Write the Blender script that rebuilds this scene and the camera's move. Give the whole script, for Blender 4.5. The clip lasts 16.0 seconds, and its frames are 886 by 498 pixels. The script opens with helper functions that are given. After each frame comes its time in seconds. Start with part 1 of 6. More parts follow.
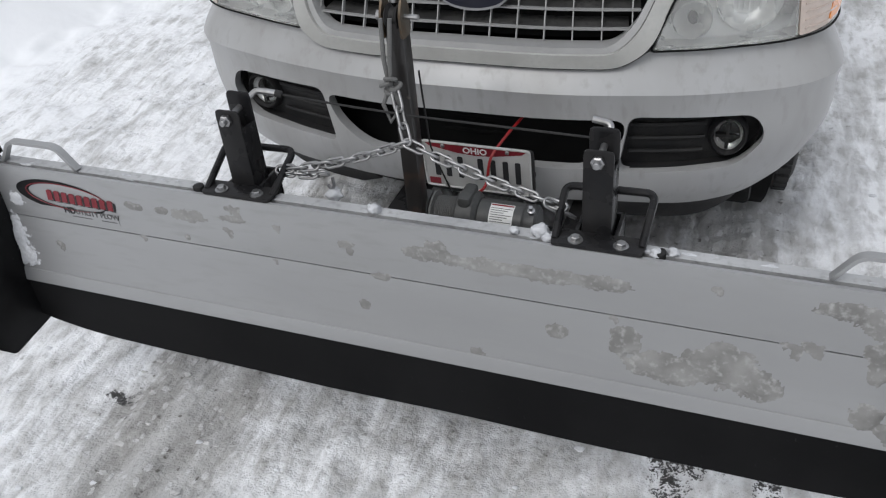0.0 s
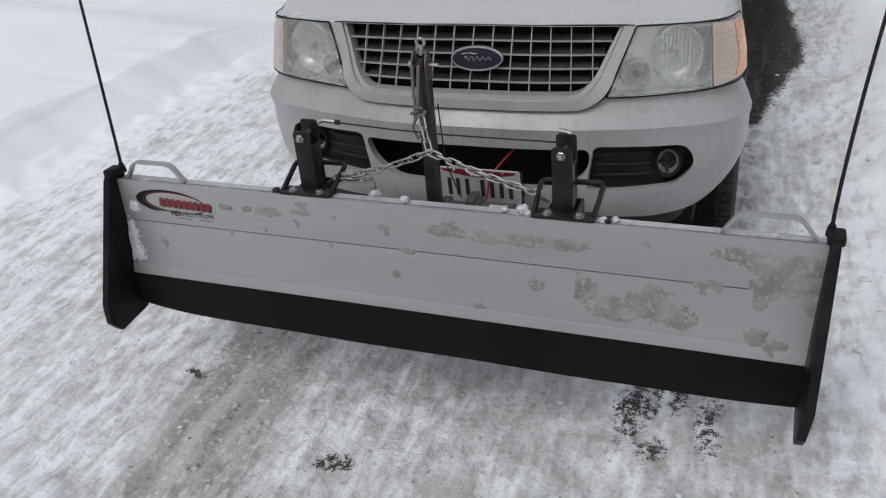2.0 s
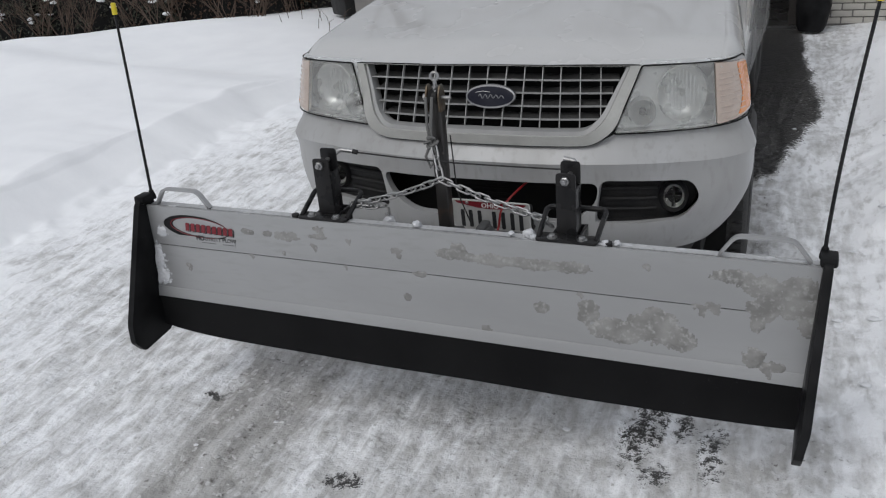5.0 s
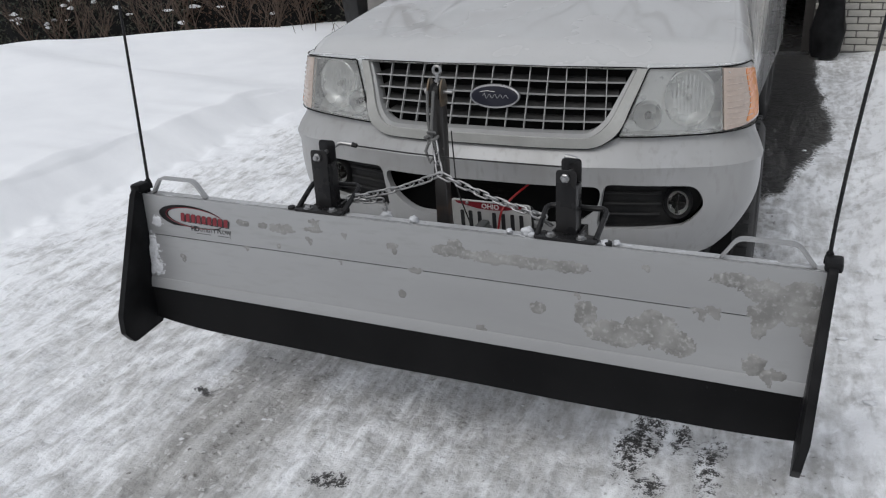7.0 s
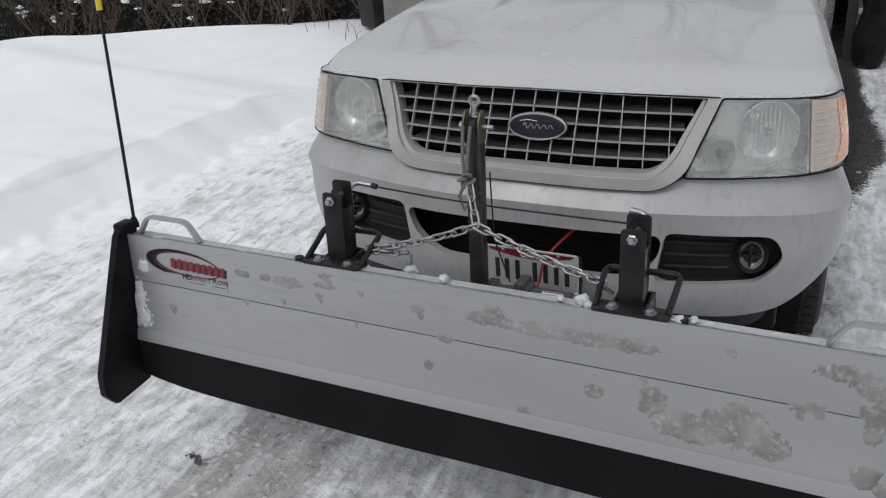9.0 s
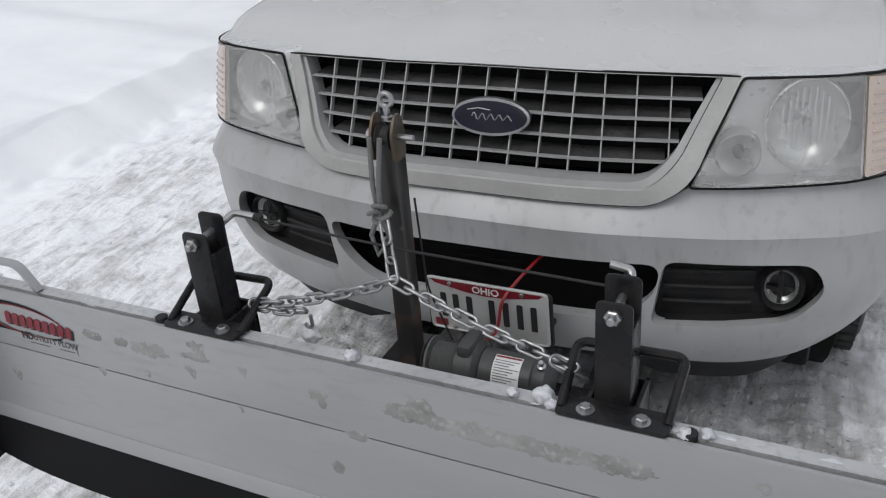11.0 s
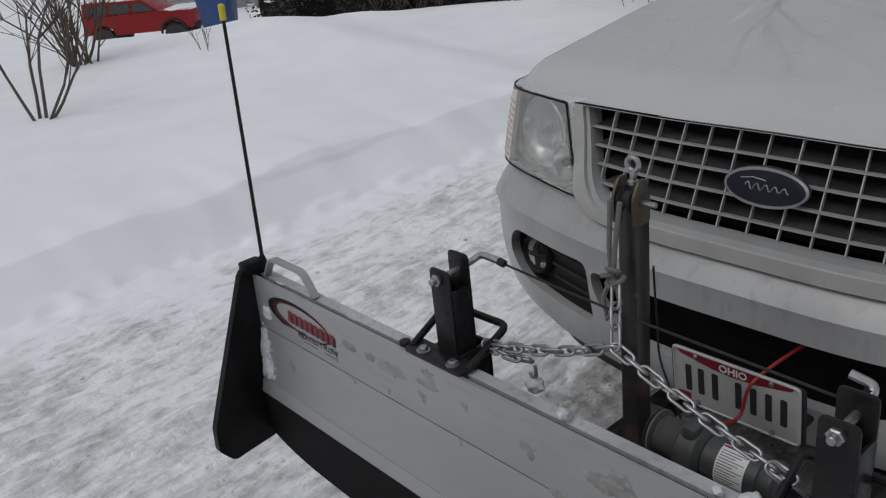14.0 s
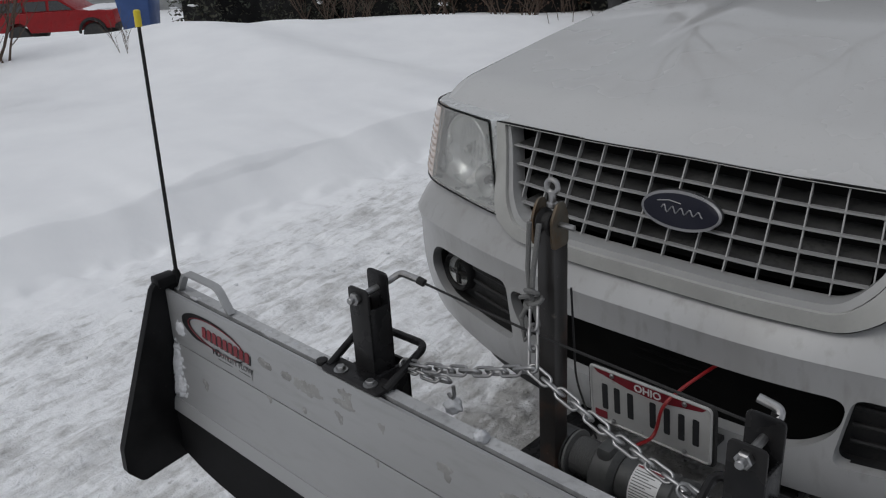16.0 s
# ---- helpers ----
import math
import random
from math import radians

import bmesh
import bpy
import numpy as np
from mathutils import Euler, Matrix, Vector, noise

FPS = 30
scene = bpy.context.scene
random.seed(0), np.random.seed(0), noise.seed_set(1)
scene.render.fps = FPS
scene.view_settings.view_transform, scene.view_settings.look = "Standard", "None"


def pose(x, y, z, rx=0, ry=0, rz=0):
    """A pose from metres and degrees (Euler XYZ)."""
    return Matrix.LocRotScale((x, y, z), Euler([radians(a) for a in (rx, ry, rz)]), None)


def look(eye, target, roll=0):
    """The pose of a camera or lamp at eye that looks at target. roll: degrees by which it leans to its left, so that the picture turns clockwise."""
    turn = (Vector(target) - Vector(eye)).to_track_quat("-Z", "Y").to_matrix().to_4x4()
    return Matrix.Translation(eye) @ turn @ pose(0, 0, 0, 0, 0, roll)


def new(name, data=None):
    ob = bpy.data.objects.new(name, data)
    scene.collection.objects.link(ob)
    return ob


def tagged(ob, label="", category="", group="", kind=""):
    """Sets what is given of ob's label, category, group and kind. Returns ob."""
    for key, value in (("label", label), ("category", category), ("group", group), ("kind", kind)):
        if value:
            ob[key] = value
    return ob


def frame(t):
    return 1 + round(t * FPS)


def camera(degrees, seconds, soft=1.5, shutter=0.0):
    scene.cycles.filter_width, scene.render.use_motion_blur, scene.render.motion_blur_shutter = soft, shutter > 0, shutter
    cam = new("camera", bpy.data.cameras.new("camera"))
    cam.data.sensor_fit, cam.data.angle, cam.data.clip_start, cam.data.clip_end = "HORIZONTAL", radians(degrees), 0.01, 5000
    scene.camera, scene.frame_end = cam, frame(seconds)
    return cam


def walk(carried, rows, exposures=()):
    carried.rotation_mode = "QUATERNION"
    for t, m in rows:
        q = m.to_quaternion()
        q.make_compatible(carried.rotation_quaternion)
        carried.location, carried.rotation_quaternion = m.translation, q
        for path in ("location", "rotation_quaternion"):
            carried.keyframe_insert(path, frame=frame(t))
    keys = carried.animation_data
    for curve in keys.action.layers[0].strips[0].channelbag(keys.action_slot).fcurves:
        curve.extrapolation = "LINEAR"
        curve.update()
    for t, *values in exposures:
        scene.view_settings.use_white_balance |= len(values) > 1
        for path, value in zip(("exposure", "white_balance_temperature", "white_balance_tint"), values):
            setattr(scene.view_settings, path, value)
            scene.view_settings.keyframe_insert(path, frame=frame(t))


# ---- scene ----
from mathutils.geometry import delaunay_2d_cdt

cam = camera(55.0, 16.0, 1.2)
PATH = [
    (0, (0.733, -2.034, 1.787), (0.089, -0.556, 0.603), -5.68),
    (0.5, (0.830, -2.211, 1.789), (0.212, -0.689, 0.647), -7.49),
    (1, (0.800, -2.481, 1.818), (0.232, -0.879, 0.764), -8.39),
    (1.5, (0.851, -2.681, 1.838), (0.221, -1.050, 0.868), -8.05),
    (2, (1.007, -2.782, 1.863), (0.310, -1.168, 0.910), -5.27),
    (2.5, (1.080, -2.902, 1.875), (0.287, -1.286, 1.004), -5.43),
    (3, (1.090, -2.928, 1.883), (0.315, -1.304, 1.010), -6.04),
    (3.5, (1.106, -2.931, 1.864), (0.341, -1.284, 1.024), -5.70),
    (4, (1.113, -2.923, 1.859), (0.340, -1.274, 1.033), -5.98),
    (6.5, (1.124, -2.878, 1.688), (0.338, -1.212, 0.91), -3.1),
    (7, (1.136, -2.873, 1.696), (0.337, -1.206, 0.931), -3.2),
    (7.5, (1.116, -2.847, 1.704), (0.311, -1.181, 0.945), -2.6),
    (8, (1.018, -2.758, 1.709), (0.211, -1.089, 0.96), -3.2),
    (10.3, (0.815, -1.99, 1.672), (-0.01, -0.403, 0.778), -2.5),
    (10.5, (0.803, -1.911, 1.66), (-0.022, -0.336, 0.745), -2.9),
    (11, (0.743, -1.75, 1.658), (-0.064, -0.168, 0.737), -4.6),
    (11.5, (0.753, -1.66, 1.658), (-0.105, -0.121, 0.712), -1.8),
    (12, (0.811, -1.616, 1.655), (-0.254, -0.206, 0.719), 0.1),
    (12.5, (0.841, -1.629, 1.667), (-0.402, -0.366, 0.74), -1.5),
    (13, (0.859, -1.657, 1.685), (-0.463, -0.453, 0.789), -2.2),
    (13.5, (0.875, -1.654, 1.68), (-0.49, -0.458, 0.84), -3.8),
    (14, (0.871, -1.64, 1.69), (-0.545, -0.47, 0.899), -6.4),
    (14.5, (0.865, -1.625, 1.691), (-0.544, -0.448, 0.897), -4.7),
    (15, (0.868, -1.613, 1.693), (-0.506, -0.388, 0.912), -4.1),
    (15.5, (0.856, -1.617, 1.696), (-0.491, -0.358, 0.922), -3.7),
    (16, (0.863, -1.616, 1.697), (-0.437, -0.312, 0.915), -3.4),
]
EXPOSURES = [(0, 0.04), (1.2, -0.12), (2.5, -0.26), (4, -0.29), (7, -0.19), (10.5, -0.11), (11, -0.05), (12.5, -0.22), (13, -0.44), (13.5, -0.56), (14.5, -0.78), (15.2, -0.74), (16, -0.66)]
walk(cam, [(t, look(eye, target, roll)) for t, eye, target, roll in PATH], EXPOSURES)
scene.cycles.max_bounces = 8


# ---- world and light: flat overcast winter daylight ----
world = bpy.data.worlds.new("overcast")
scene.world = world
world.use_nodes = True
wn, wl = world.node_tree.nodes, world.node_tree.links
wn.clear()
w_out = wn.new("ShaderNodeOutputWorld")
w_bg = wn.new("ShaderNodeBackground")
w_sky = wn.new("ShaderNodeTexSky")
w_sky.sky_type = "NISHITA"
w_sky.sun_disc = False
w_sky.sun_elevation, w_sky.sun_rotation = radians(42), radians(200)
w_sky.dust_density = 4.0
w_bw = wn.new("ShaderNodeHueSaturation")
w_bw.inputs["Saturation"].default_value = 0.12
w_mix = wn.new("ShaderNodeMix")
w_mix.data_type = "RGBA"
w_mix.inputs[0].default_value = 0.65
w_mix.inputs[7].default_value = (7.9, 8.3, 9.1, 1)
w_bg.inputs["Strength"].default_value = 0.128
wl.new(w_sky.outputs[0], w_bw.inputs["Color"])
wl.new(w_bw.outputs[0], w_mix.inputs[6])
# an overcast sky is about three times as bright overhead as at the horizon
w_co, w_z, w_up, w_dim = wn.new("ShaderNodeTexCoord"), wn.new("ShaderNodeSeparateXYZ"), wn.new("ShaderNodeMapRange"), wn.new("ShaderNodeMix")
w_up.inputs["To Min"].default_value, w_up.inputs["To Max"].default_value = 0.36, 1.08
w_dim.data_type, w_dim.blend_type = "RGBA", "MULTIPLY"
w_dim.inputs[0].default_value = 1.0
wl.new(w_co.outputs["Generated"], w_z.inputs[0])
wl.new(w_z.outputs["Z"], w_up.inputs["Value"])
wl.new(w_mix.outputs[2], w_dim.inputs[6])
wl.new(w_up.outputs["Result"], w_dim.inputs[7])
wl.new(w_dim.outputs[2], w_bg.inputs["Color"])
wl.new(w_bg.outputs[0], w_out.inputs[0])
sun_data = bpy.data.lights.new("sun", "SUN")
sun_data.energy, sun_data.angle, sun_data.color = 0.7, radians(25), (1.0, 0.98, 0.95)
sun = new("sun", sun_data)
sun.matrix_world = look((-2, -6, 8), (0, 0, 0))


# ---- materials ----
def mat(name, color, rough=0.5, metal=0.0, **more):
    """A principled material with noise in colour, roughness and relief at two sizes."""
    m = bpy.data.materials.new(name)
    m.use_nodes = True
    n, l = m.node_tree.nodes, m.node_tree.links
    b = n["Principled BSDF"]
    b.inputs["Base Color"].default_value = (*color, 1)
    b.inputs["Roughness"].default_value = rough
    b.inputs["Metallic"].default_value = metal
    for key, value in more.get("inputs", {}).items():
        b.inputs[key].default_value = value
    co = n.new("ShaderNodeTexCoord")
    mapping = n.new("ShaderNodeMapping")
    mapping.inputs["Scale"].default_value = more.get("stretch", (1, 1, 1))
    l.new(co.outputs["Object"], mapping.inputs["Vector"])

    def noise_tex(scale, detail=4.0):
        t = n.new("ShaderNodeTexNoise")
        t.inputs["Scale"].default_value = scale
        t.inputs["Detail"].default_value = detail
        l.new(mapping.outputs[0], t.inputs["Vector"])
        return t

    def ramp(src, lo, hi):
        r = n.new("ShaderNodeMapRange")
        r.inputs["From Min"].default_value, r.inputs["From Max"].default_value = lo, hi
        l.new(src, r.inputs["Value"])
        return r.outputs["Result"]

    def mix(fac, a, c):
        x = n.new("ShaderNodeMix")
        x.data_type = "RGBA"
        if hasattr(fac, "is_linked"):
            l.new(fac, x.inputs[0])
        else:
            x.inputs[0].default_value = fac
        for sock, v in ((x.inputs[6], a), (x.inputs[7], c)):
            if hasattr(v, "is_linked"):
                l.new(v, sock)
            else:
                sock.default_value = (*v, 1)
        return x.outputs[2]

    big, fine = noise_tex(more.get("big", 6.0)), noise_tex(more.get("fine", 90.0))
    other = more.get("other", tuple(c * 0.8 for c in color))
    lo, hi = more.get("range", (0.35, 0.7))
    col = mix(ramp(big.outputs["Fac"], lo, hi), color, other)
    speck = more.get("speck", tuple(c * 0.88 for c in color))
    slo, shi = more.get("speck_range", (0.5, 0.75))
    col = mix(ramp(fine.outputs["Fac"], slo, shi), col, speck)
    l.new(col, b.inputs["Base Color"])
    dr = more.get("drough", 0.12)
    rr = n.new("ShaderNodeMapRange")
    rr.inputs["From Min"].default_value, rr.inputs["From Max"].default_value = 0.3, 0.7
    rr.inputs["To Min"].default_value, rr.inputs["To Max"].default_value = max(rough - dr, 0.02), min(rough + dr, 1)
    l.new(big.outputs["Fac"], rr.inputs["Value"])
    l.new(rr.outputs["Result"], b.inputs["Roughness"])
    bump = n.new("ShaderNodeBump")
    bump.inputs["Strength"].default_value = more.get("bump", 0.1)
    bump.inputs["Distance"].default_value = more.get("depth", 0.002)
    l.new(fine.outputs["Fac"], bump.inputs["Height"])
    l.new(bump.outputs[0], b.inputs["Normal"])
    return m


PAINT = mat("white_car_paint", (0.50, 0.50, 0.495), 0.25, big=2.5, other=(0.46, 0.458, 0.45), speck=(0.42, 0.41, 0.40), speck_range=(0.62, 0.8), bump=0.01, inputs={"Coat Weight": 0.65, "Coat Roughness": 0.03, "Coat IOR": 1.5})
GRIMY = mat("salt_stained_white_paint", (0.415, 0.418, 0.422), 0.38, big=4.0, fine=38.0, stretch=(1.0, 1.0, 0.3), other=(0.33, 0.327, 0.32), range=(0.38, 0.72), speck=(0.31, 0.304, 0.295), speck_range=(0.55, 0.8), bump=0.02, inputs={"Coat Weight": 0.35, "Coat Roughness": 0.2})
GREYPLASTIC = mat("silver_beige_grille_paint", (0.42, 0.42, 0.40), 0.4, big=9, other=(0.34, 0.335, 0.32), bump=0.02)
RIMCHROME = mat("dulled_badge_chrome", (0.30, 0.30, 0.31), 0.35, 1.0, bump=0.02)
CHROME = mat("dull_chrome", (0.55, 0.55, 0.56), 0.22, 1.0, bump=0.02)
BARS = mat("grey_grille_bar", (0.40, 0.40, 0.395), 0.45, 0.2, bump=0.02)
DARK = mat("black_unpainted_plastic", (0.018, 0.018, 0.019), 0.55, big=12, other=(0.035, 0.034, 0.033), fine=160, bump=0.25, inputs={"Specular IOR Level": 0.2})
# near-black: some real black plastic, elsewhere the shade of recesses put in as colour
VOID = mat("black_plastic_and_deep_shade", (0.008, 0.008, 0.008), 0.8, inputs={"Specular IOR Level": 0.2})
STEEL = mat("black_powder_coated_steel", (0.012, 0.012, 0.013), 0.3, big=14, other=(0.022, 0.021, 0.021), speck=(0.03, 0.028, 0.026), speck_range=(0.66, 0.8), bump=0.05, inputs={"Specular IOR Level": 0.2})
WORN = mat("rust_worn_black_steel", (0.02, 0.018, 0.017), 0.4, big=9, other=(0.095, 0.05, 0.03), range=(0.5, 0.75), fine=60, speck=(0.16, 0.14, 0.12), speck_range=(0.66, 0.85), bump=0.2)
BRASSY = mat("worn_bare_steel", (0.12, 0.11, 0.09), 0.42, 0.7, big=20, other=(0.13, 0.085, 0.05), bump=0.1)
ZINC = mat("zinc_plated_steel", (0.40, 0.40, 0.405), 0.4, 1.0, big=40, other=(0.30, 0.295, 0.285), bump=0.05)
ALU = mat("mill_finish_aluminium", (0.41, 0.413, 0.417), 0.42, 0.5, big=1.6, fine=26, stretch=(0.45, 2.0, 2.0), other=(0.34, 0.342, 0.345), speck=(0.365, 0.366, 0.366), speck_range=(0.52, 0.75), bump=0.02, drough=0.05)
FROSTED = mat("frosted_aluminium", (0.50, 0.505, 0.51), 0.5, 0.2, big=6, fine=50, other=(0.38, 0.383, 0.39), speck=(0.30, 0.30, 0.305), bump=0.15)
LOUVER = mat("dusty_grey_plastic", (0.03, 0.03, 0.03), 0.6, big=9, other=(0.075, 0.074, 0.072))
SATIN = mat("black_satin_plastic", (0.007, 0.007, 0.0075), 0.42, big=7, other=(0.02, 0.02, 0.021), fine=140, speck=(0.035, 0.035, 0.035), speck_range=(0.68, 0.8), bump=0.06, inputs={"Specular IOR Level": 0.09})
RUBBER = mat("black_rubber", (0.006, 0.006, 0.0065), 0.55, big=4, other=(0.011, 0.011, 0.0115), fine=120, speck=(0.03, 0.03, 0.03), speck_range=(0.68, 0.85), bump=0.1, inputs={"Specular IOR Level": 0.09})
TYRE = mat("grimy_tyre_rubber", (0.02, 0.02, 0.021), 0.75, big=9, other=(0.06, 0.058, 0.055), bump=0.3)
ICE = mat("clinging_snow", (0.6, 0.61, 0.63), 0.55, big=30, other=(0.47, 0.48, 0.5), fine=70, speck=(0.36, 0.36, 0.37), speck_range=(0.55, 0.8), bump=0.5, depth=0.006)
CLOD = mat("loose_snow", (0.78, 0.79, 0.81), 0.7, big=30, other=(0.66, 0.67, 0.69), fine=70, bump=0.4, depth=0.005)
CHUNK = mat("grey_slush_chunk", (0.62, 0.615, 0.61), 0.6, big=22, other=(0.45, 0.445, 0.435), fine=70, bump=0.5, depth=0.005)
SLUSH = mat("thin_grey_slush", (0.29, 0.287, 0.278), 0.4, big=14, other=(0.19, 0.187, 0.18), range=(0.38, 0.62), fine=75, speck=(0.36, 0.358, 0.35), speck_range=(0.52, 0.72), bump=0.35, depth=0.003)
WINCH = mat("charcoal_winch_housing", (0.045, 0.047, 0.047), 0.45, big=12, other=(0.06, 0.06, 0.058), bump=0.08)
PAPER = mat("printed_white_label", (0.75, 0.75, 0.74), 0.45, big=12, other=(0.68, 0.68, 0.66), bump=0.02)
INK = mat("grey_print", (0.12, 0.12, 0.12), 0.5)
BLACKINK = mat("black_print", (0.02, 0.02, 0.022), 0.5)
RED = mat("red_print", (0.22, 0.014, 0.024), 0.4)
WIRE = mat("red_wire_insulation", (0.30, 0.012, 0.014), 0.4)
PLATEWHITE = mat("reflective_white_plate", (0.52, 0.52, 0.51), 0.4, big=9, other=(0.42, 0.415, 0.40), fine=70, speck=(0.28, 0.27, 0.25), speck_range=(0.66, 0.85))
NAVY = mat("navy_enamel", (0.010, 0.011, 0.022), 0.4, inputs={"Specular IOR Level": 0.25})
YELLOW = mat("yellow_plastic_cap", (0.75, 0.6, 0.03), 0.4)
AMBER = mat("amber_lens", (0.75, 0.27, 0.06), 0.25, big=30, other=(0.65, 0.2, 0.04), inputs={"Coat Weight": 0.6})
PALELENS = mat("faded_pink_lens", (0.55, 0.46, 0.40), 0.2, big=30, other=(0.50, 0.40, 0.34), inputs={"Coat Weight": 0.6})
REFLECTOR = mat("silvered_reflector", (0.80, 0.81, 0.80), 0.3, 0.55, big=14, other=(0.66, 0.67, 0.66), bump=0.02)
ASPHALT = mat("wet_asphalt", (0.035, 0.034, 0.034), 0.3, fine=200, speck=(0.06, 0.06, 0.06), bump=0.4)
ROPE = mat("grey_winch_rope", (0.16, 0.16, 0.155), 0.8, stretch=(60, 60, 60), bump=0.4)


def glass(name, color, rough, clear=1.0):
    m = bpy.data.materials.new(name)
    m.use_nodes = True
    b = m.node_tree.nodes["Principled BSDF"]
    b.inputs["Base Color"].default_value = (*color, 1)
    b.inputs["Roughness"].default_value = rough
    b.inputs["Transmission Weight"].default_value = clear
    b.inputs["IOR"].default_value = 1.25
    return m


FOGGLASS = glass("clear_fog_glass", (0.95, 0.95, 0.95), 0.03)
LENS = glass("hazed_clear_lens", (0.9, 0.905, 0.885), 0.24, 0.78)
SCREEN = mat("dark_tinted_glass", (0.02, 0.022, 0.025), 0.05, bump=0.0, inputs={"Coat Weight": 0.5})


# ---- building helpers ----
def finish(bm, name, material, angle=35.0):
    bmesh.ops.recalc_face_normals(bm, faces=bm.faces)
    me = bpy.data.meshes.new(name)
    bm.to_mesh(me)
    bm.free()
    me.materials.append(material)
    me.shade_smooth()
    me.set_sharp_from_angle(angle=radians(angle))
    return me


BASE = {}


def thing(name, place, label, category, group="", kind=""):
    ob = new(name)
    ob.location = place
    ob.empty_display_size = 0.1
    BASE[ob.name] = Vector(place)
    return tagged(ob, label, category, group, kind)


def part(name, bm, material, parent=None, label="", angle=35.0):
    """One mesh, drawn in the world's own coordinates, under a thing or a part."""
    ob = new(name, finish(bm, name, material, angle) if isinstance(bm, bmesh.types.BMesh) else bm)
    if parent is not None:
        ob.parent = parent
        ob.matrix_parent_inverse = Matrix.Translation(-BASE.get(parent.name, Vector((0, 0, 0))))
    if label:
        tagged(ob, label)
    return ob


def box(bm, lo, hi, bevel=0.0, m=None, seg=2):
    vs = [bm.verts.new((x, y, z)) for x in (lo[0], hi[0]) for y in (lo[1], hi[1]) for z in (lo[2], hi[2])]
    fs = [bm.faces.new([vs[i] for i in q]) for q in ((0, 1, 3, 2), (4, 6, 7, 5), (0, 4, 5, 1), (2, 3, 7, 6), (0, 2, 6, 4), (1, 5, 7, 3))]
    if bevel:
        es = list({e for f in fs for e in f.edges})
        out = bmesh.ops.bevel(bm, geom=es, offset=bevel, segments=seg, profile=0.5, affect="EDGES")
        vs = list({v for f in bm.faces for v in f.verts if v.is_valid and f in out["faces"]} | {v for v in vs if v.is_valid})
    if m is not None:
        bmesh.ops.transform(bm, matrix=m, verts=vs)
    return bm


def boxed(lo, hi, bevel=0.0, m=None, seg=2):
    return box(bmesh.new(), lo, hi, bevel, m, seg)


def frame_of(d):
    d = Vector(d).normalized()
    a = d.orthogonal().normalized() if abs(d.z) > 0.999 else Vector((0, 0, 1)).cross(d).normalized()
    return a, d.cross(a).normalized()


def tube(bm, points, radius, sides=10, closed=False):
    """A rod swept along points; radius may be one number or one a point."""
    pts = [Vector(p) for p in points]
    n = len(pts)
    rad = [float(radius)] * n if isinstance(radius, (int, float)) else [float(r) for r in radius]
    rings, a0 = [], None
    for i, p in enumerate(pts):
        before = pts[i - 1] if i or closed else p
        after = pts[(i + 1) % n] if i < n - 1 or closed else p
        d = (after - before).normalized()
        if a0 is None:
            a0 = frame_of(d)[0]
        a0 = (a0 - d * a0.dot(d)).normalized()
        b0 = d.cross(a0)
        rings.append([bm.verts.new(p + rad[i] * (math.cos(k) * a0 + math.sin(k) * b0)) for k in (2 * math.pi * j / sides for j in range(sides))])
    for i in range(n if closed else n - 1):
        r, q = rings[i], rings[(i + 1) % n]
        for j in range(sides):
            bm.faces.new((r[j], r[(j + 1) % sides], q[(j + 1) % sides], q[j]))
    if not closed:
        bm.faces.new(rings[0][::-1])
        bm.faces.new(rings[-1])
    return bm


def round_path(points, r, n=5):
    """A polyline with its corners rounded."""
    pts = [Vector(p) for p in points]
    out = [pts[0]]
    for a, b, c in zip(pts, pts[1:], pts[2:]):
        p, q = b + (a - b).normalized() * r, b + (c - b).normalized() * r
        out += [(1 - t) ** 2 * p + 2 * t * (1 - t) * b + t * t * q for t in (i / n for i in range(n + 1))]
    return out + [pts[-1]]


def lathe(bm, profile, base, axis, sides=24):
    """Rings of (along, radius) about an axis from base."""
    ax = Vector(axis).normalized()
    a, b = frame_of(ax)
    rings = []
    for h, r in profile:
        c = Vector(base) + ax * h
        rings.append([bm.verts.new(c + max(r, 1e-4) * (math.cos(k) * a + math.sin(k) * b)) for k in (2 * math.pi * j / sides for j in range(sides))])
    for r, q in zip(rings, rings[1:]):
        for j in range(sides):
            bm.faces.new((r[j], r[(j + 1) % sides], q[(j + 1) % sides], q[j]))
    bm.faces.new(rings[0][::-1])
    bm.faces.new(rings[-1])
    return bm


def prism(bm, outline, place, depth, bevel=0.0):
    """An outline of (u, v) pairs, laid into the world by place(u, v, w), w from 0 to depth."""
    lo = [bm.verts.new(place(u, v, 0)) for u, v in outline]
    hi = [bm.verts.new(place(u, v, depth)) for u, v in outline]
    n = len(outline)
    f = [bm.faces.new(lo[::-1]), bm.faces.new(hi)]
    f += [bm.faces.new((lo[i], lo[(i + 1) % n], hi[(i + 1) % n], hi[i])) for i in range(n)]
    if bevel:
        rim = list({e for g in f[:2] for e in g.edges})
        bmesh.ops.bevel(bm, geom=rim, offset=bevel, segments=2, profile=0.5, affect="EDGES")
    return bm


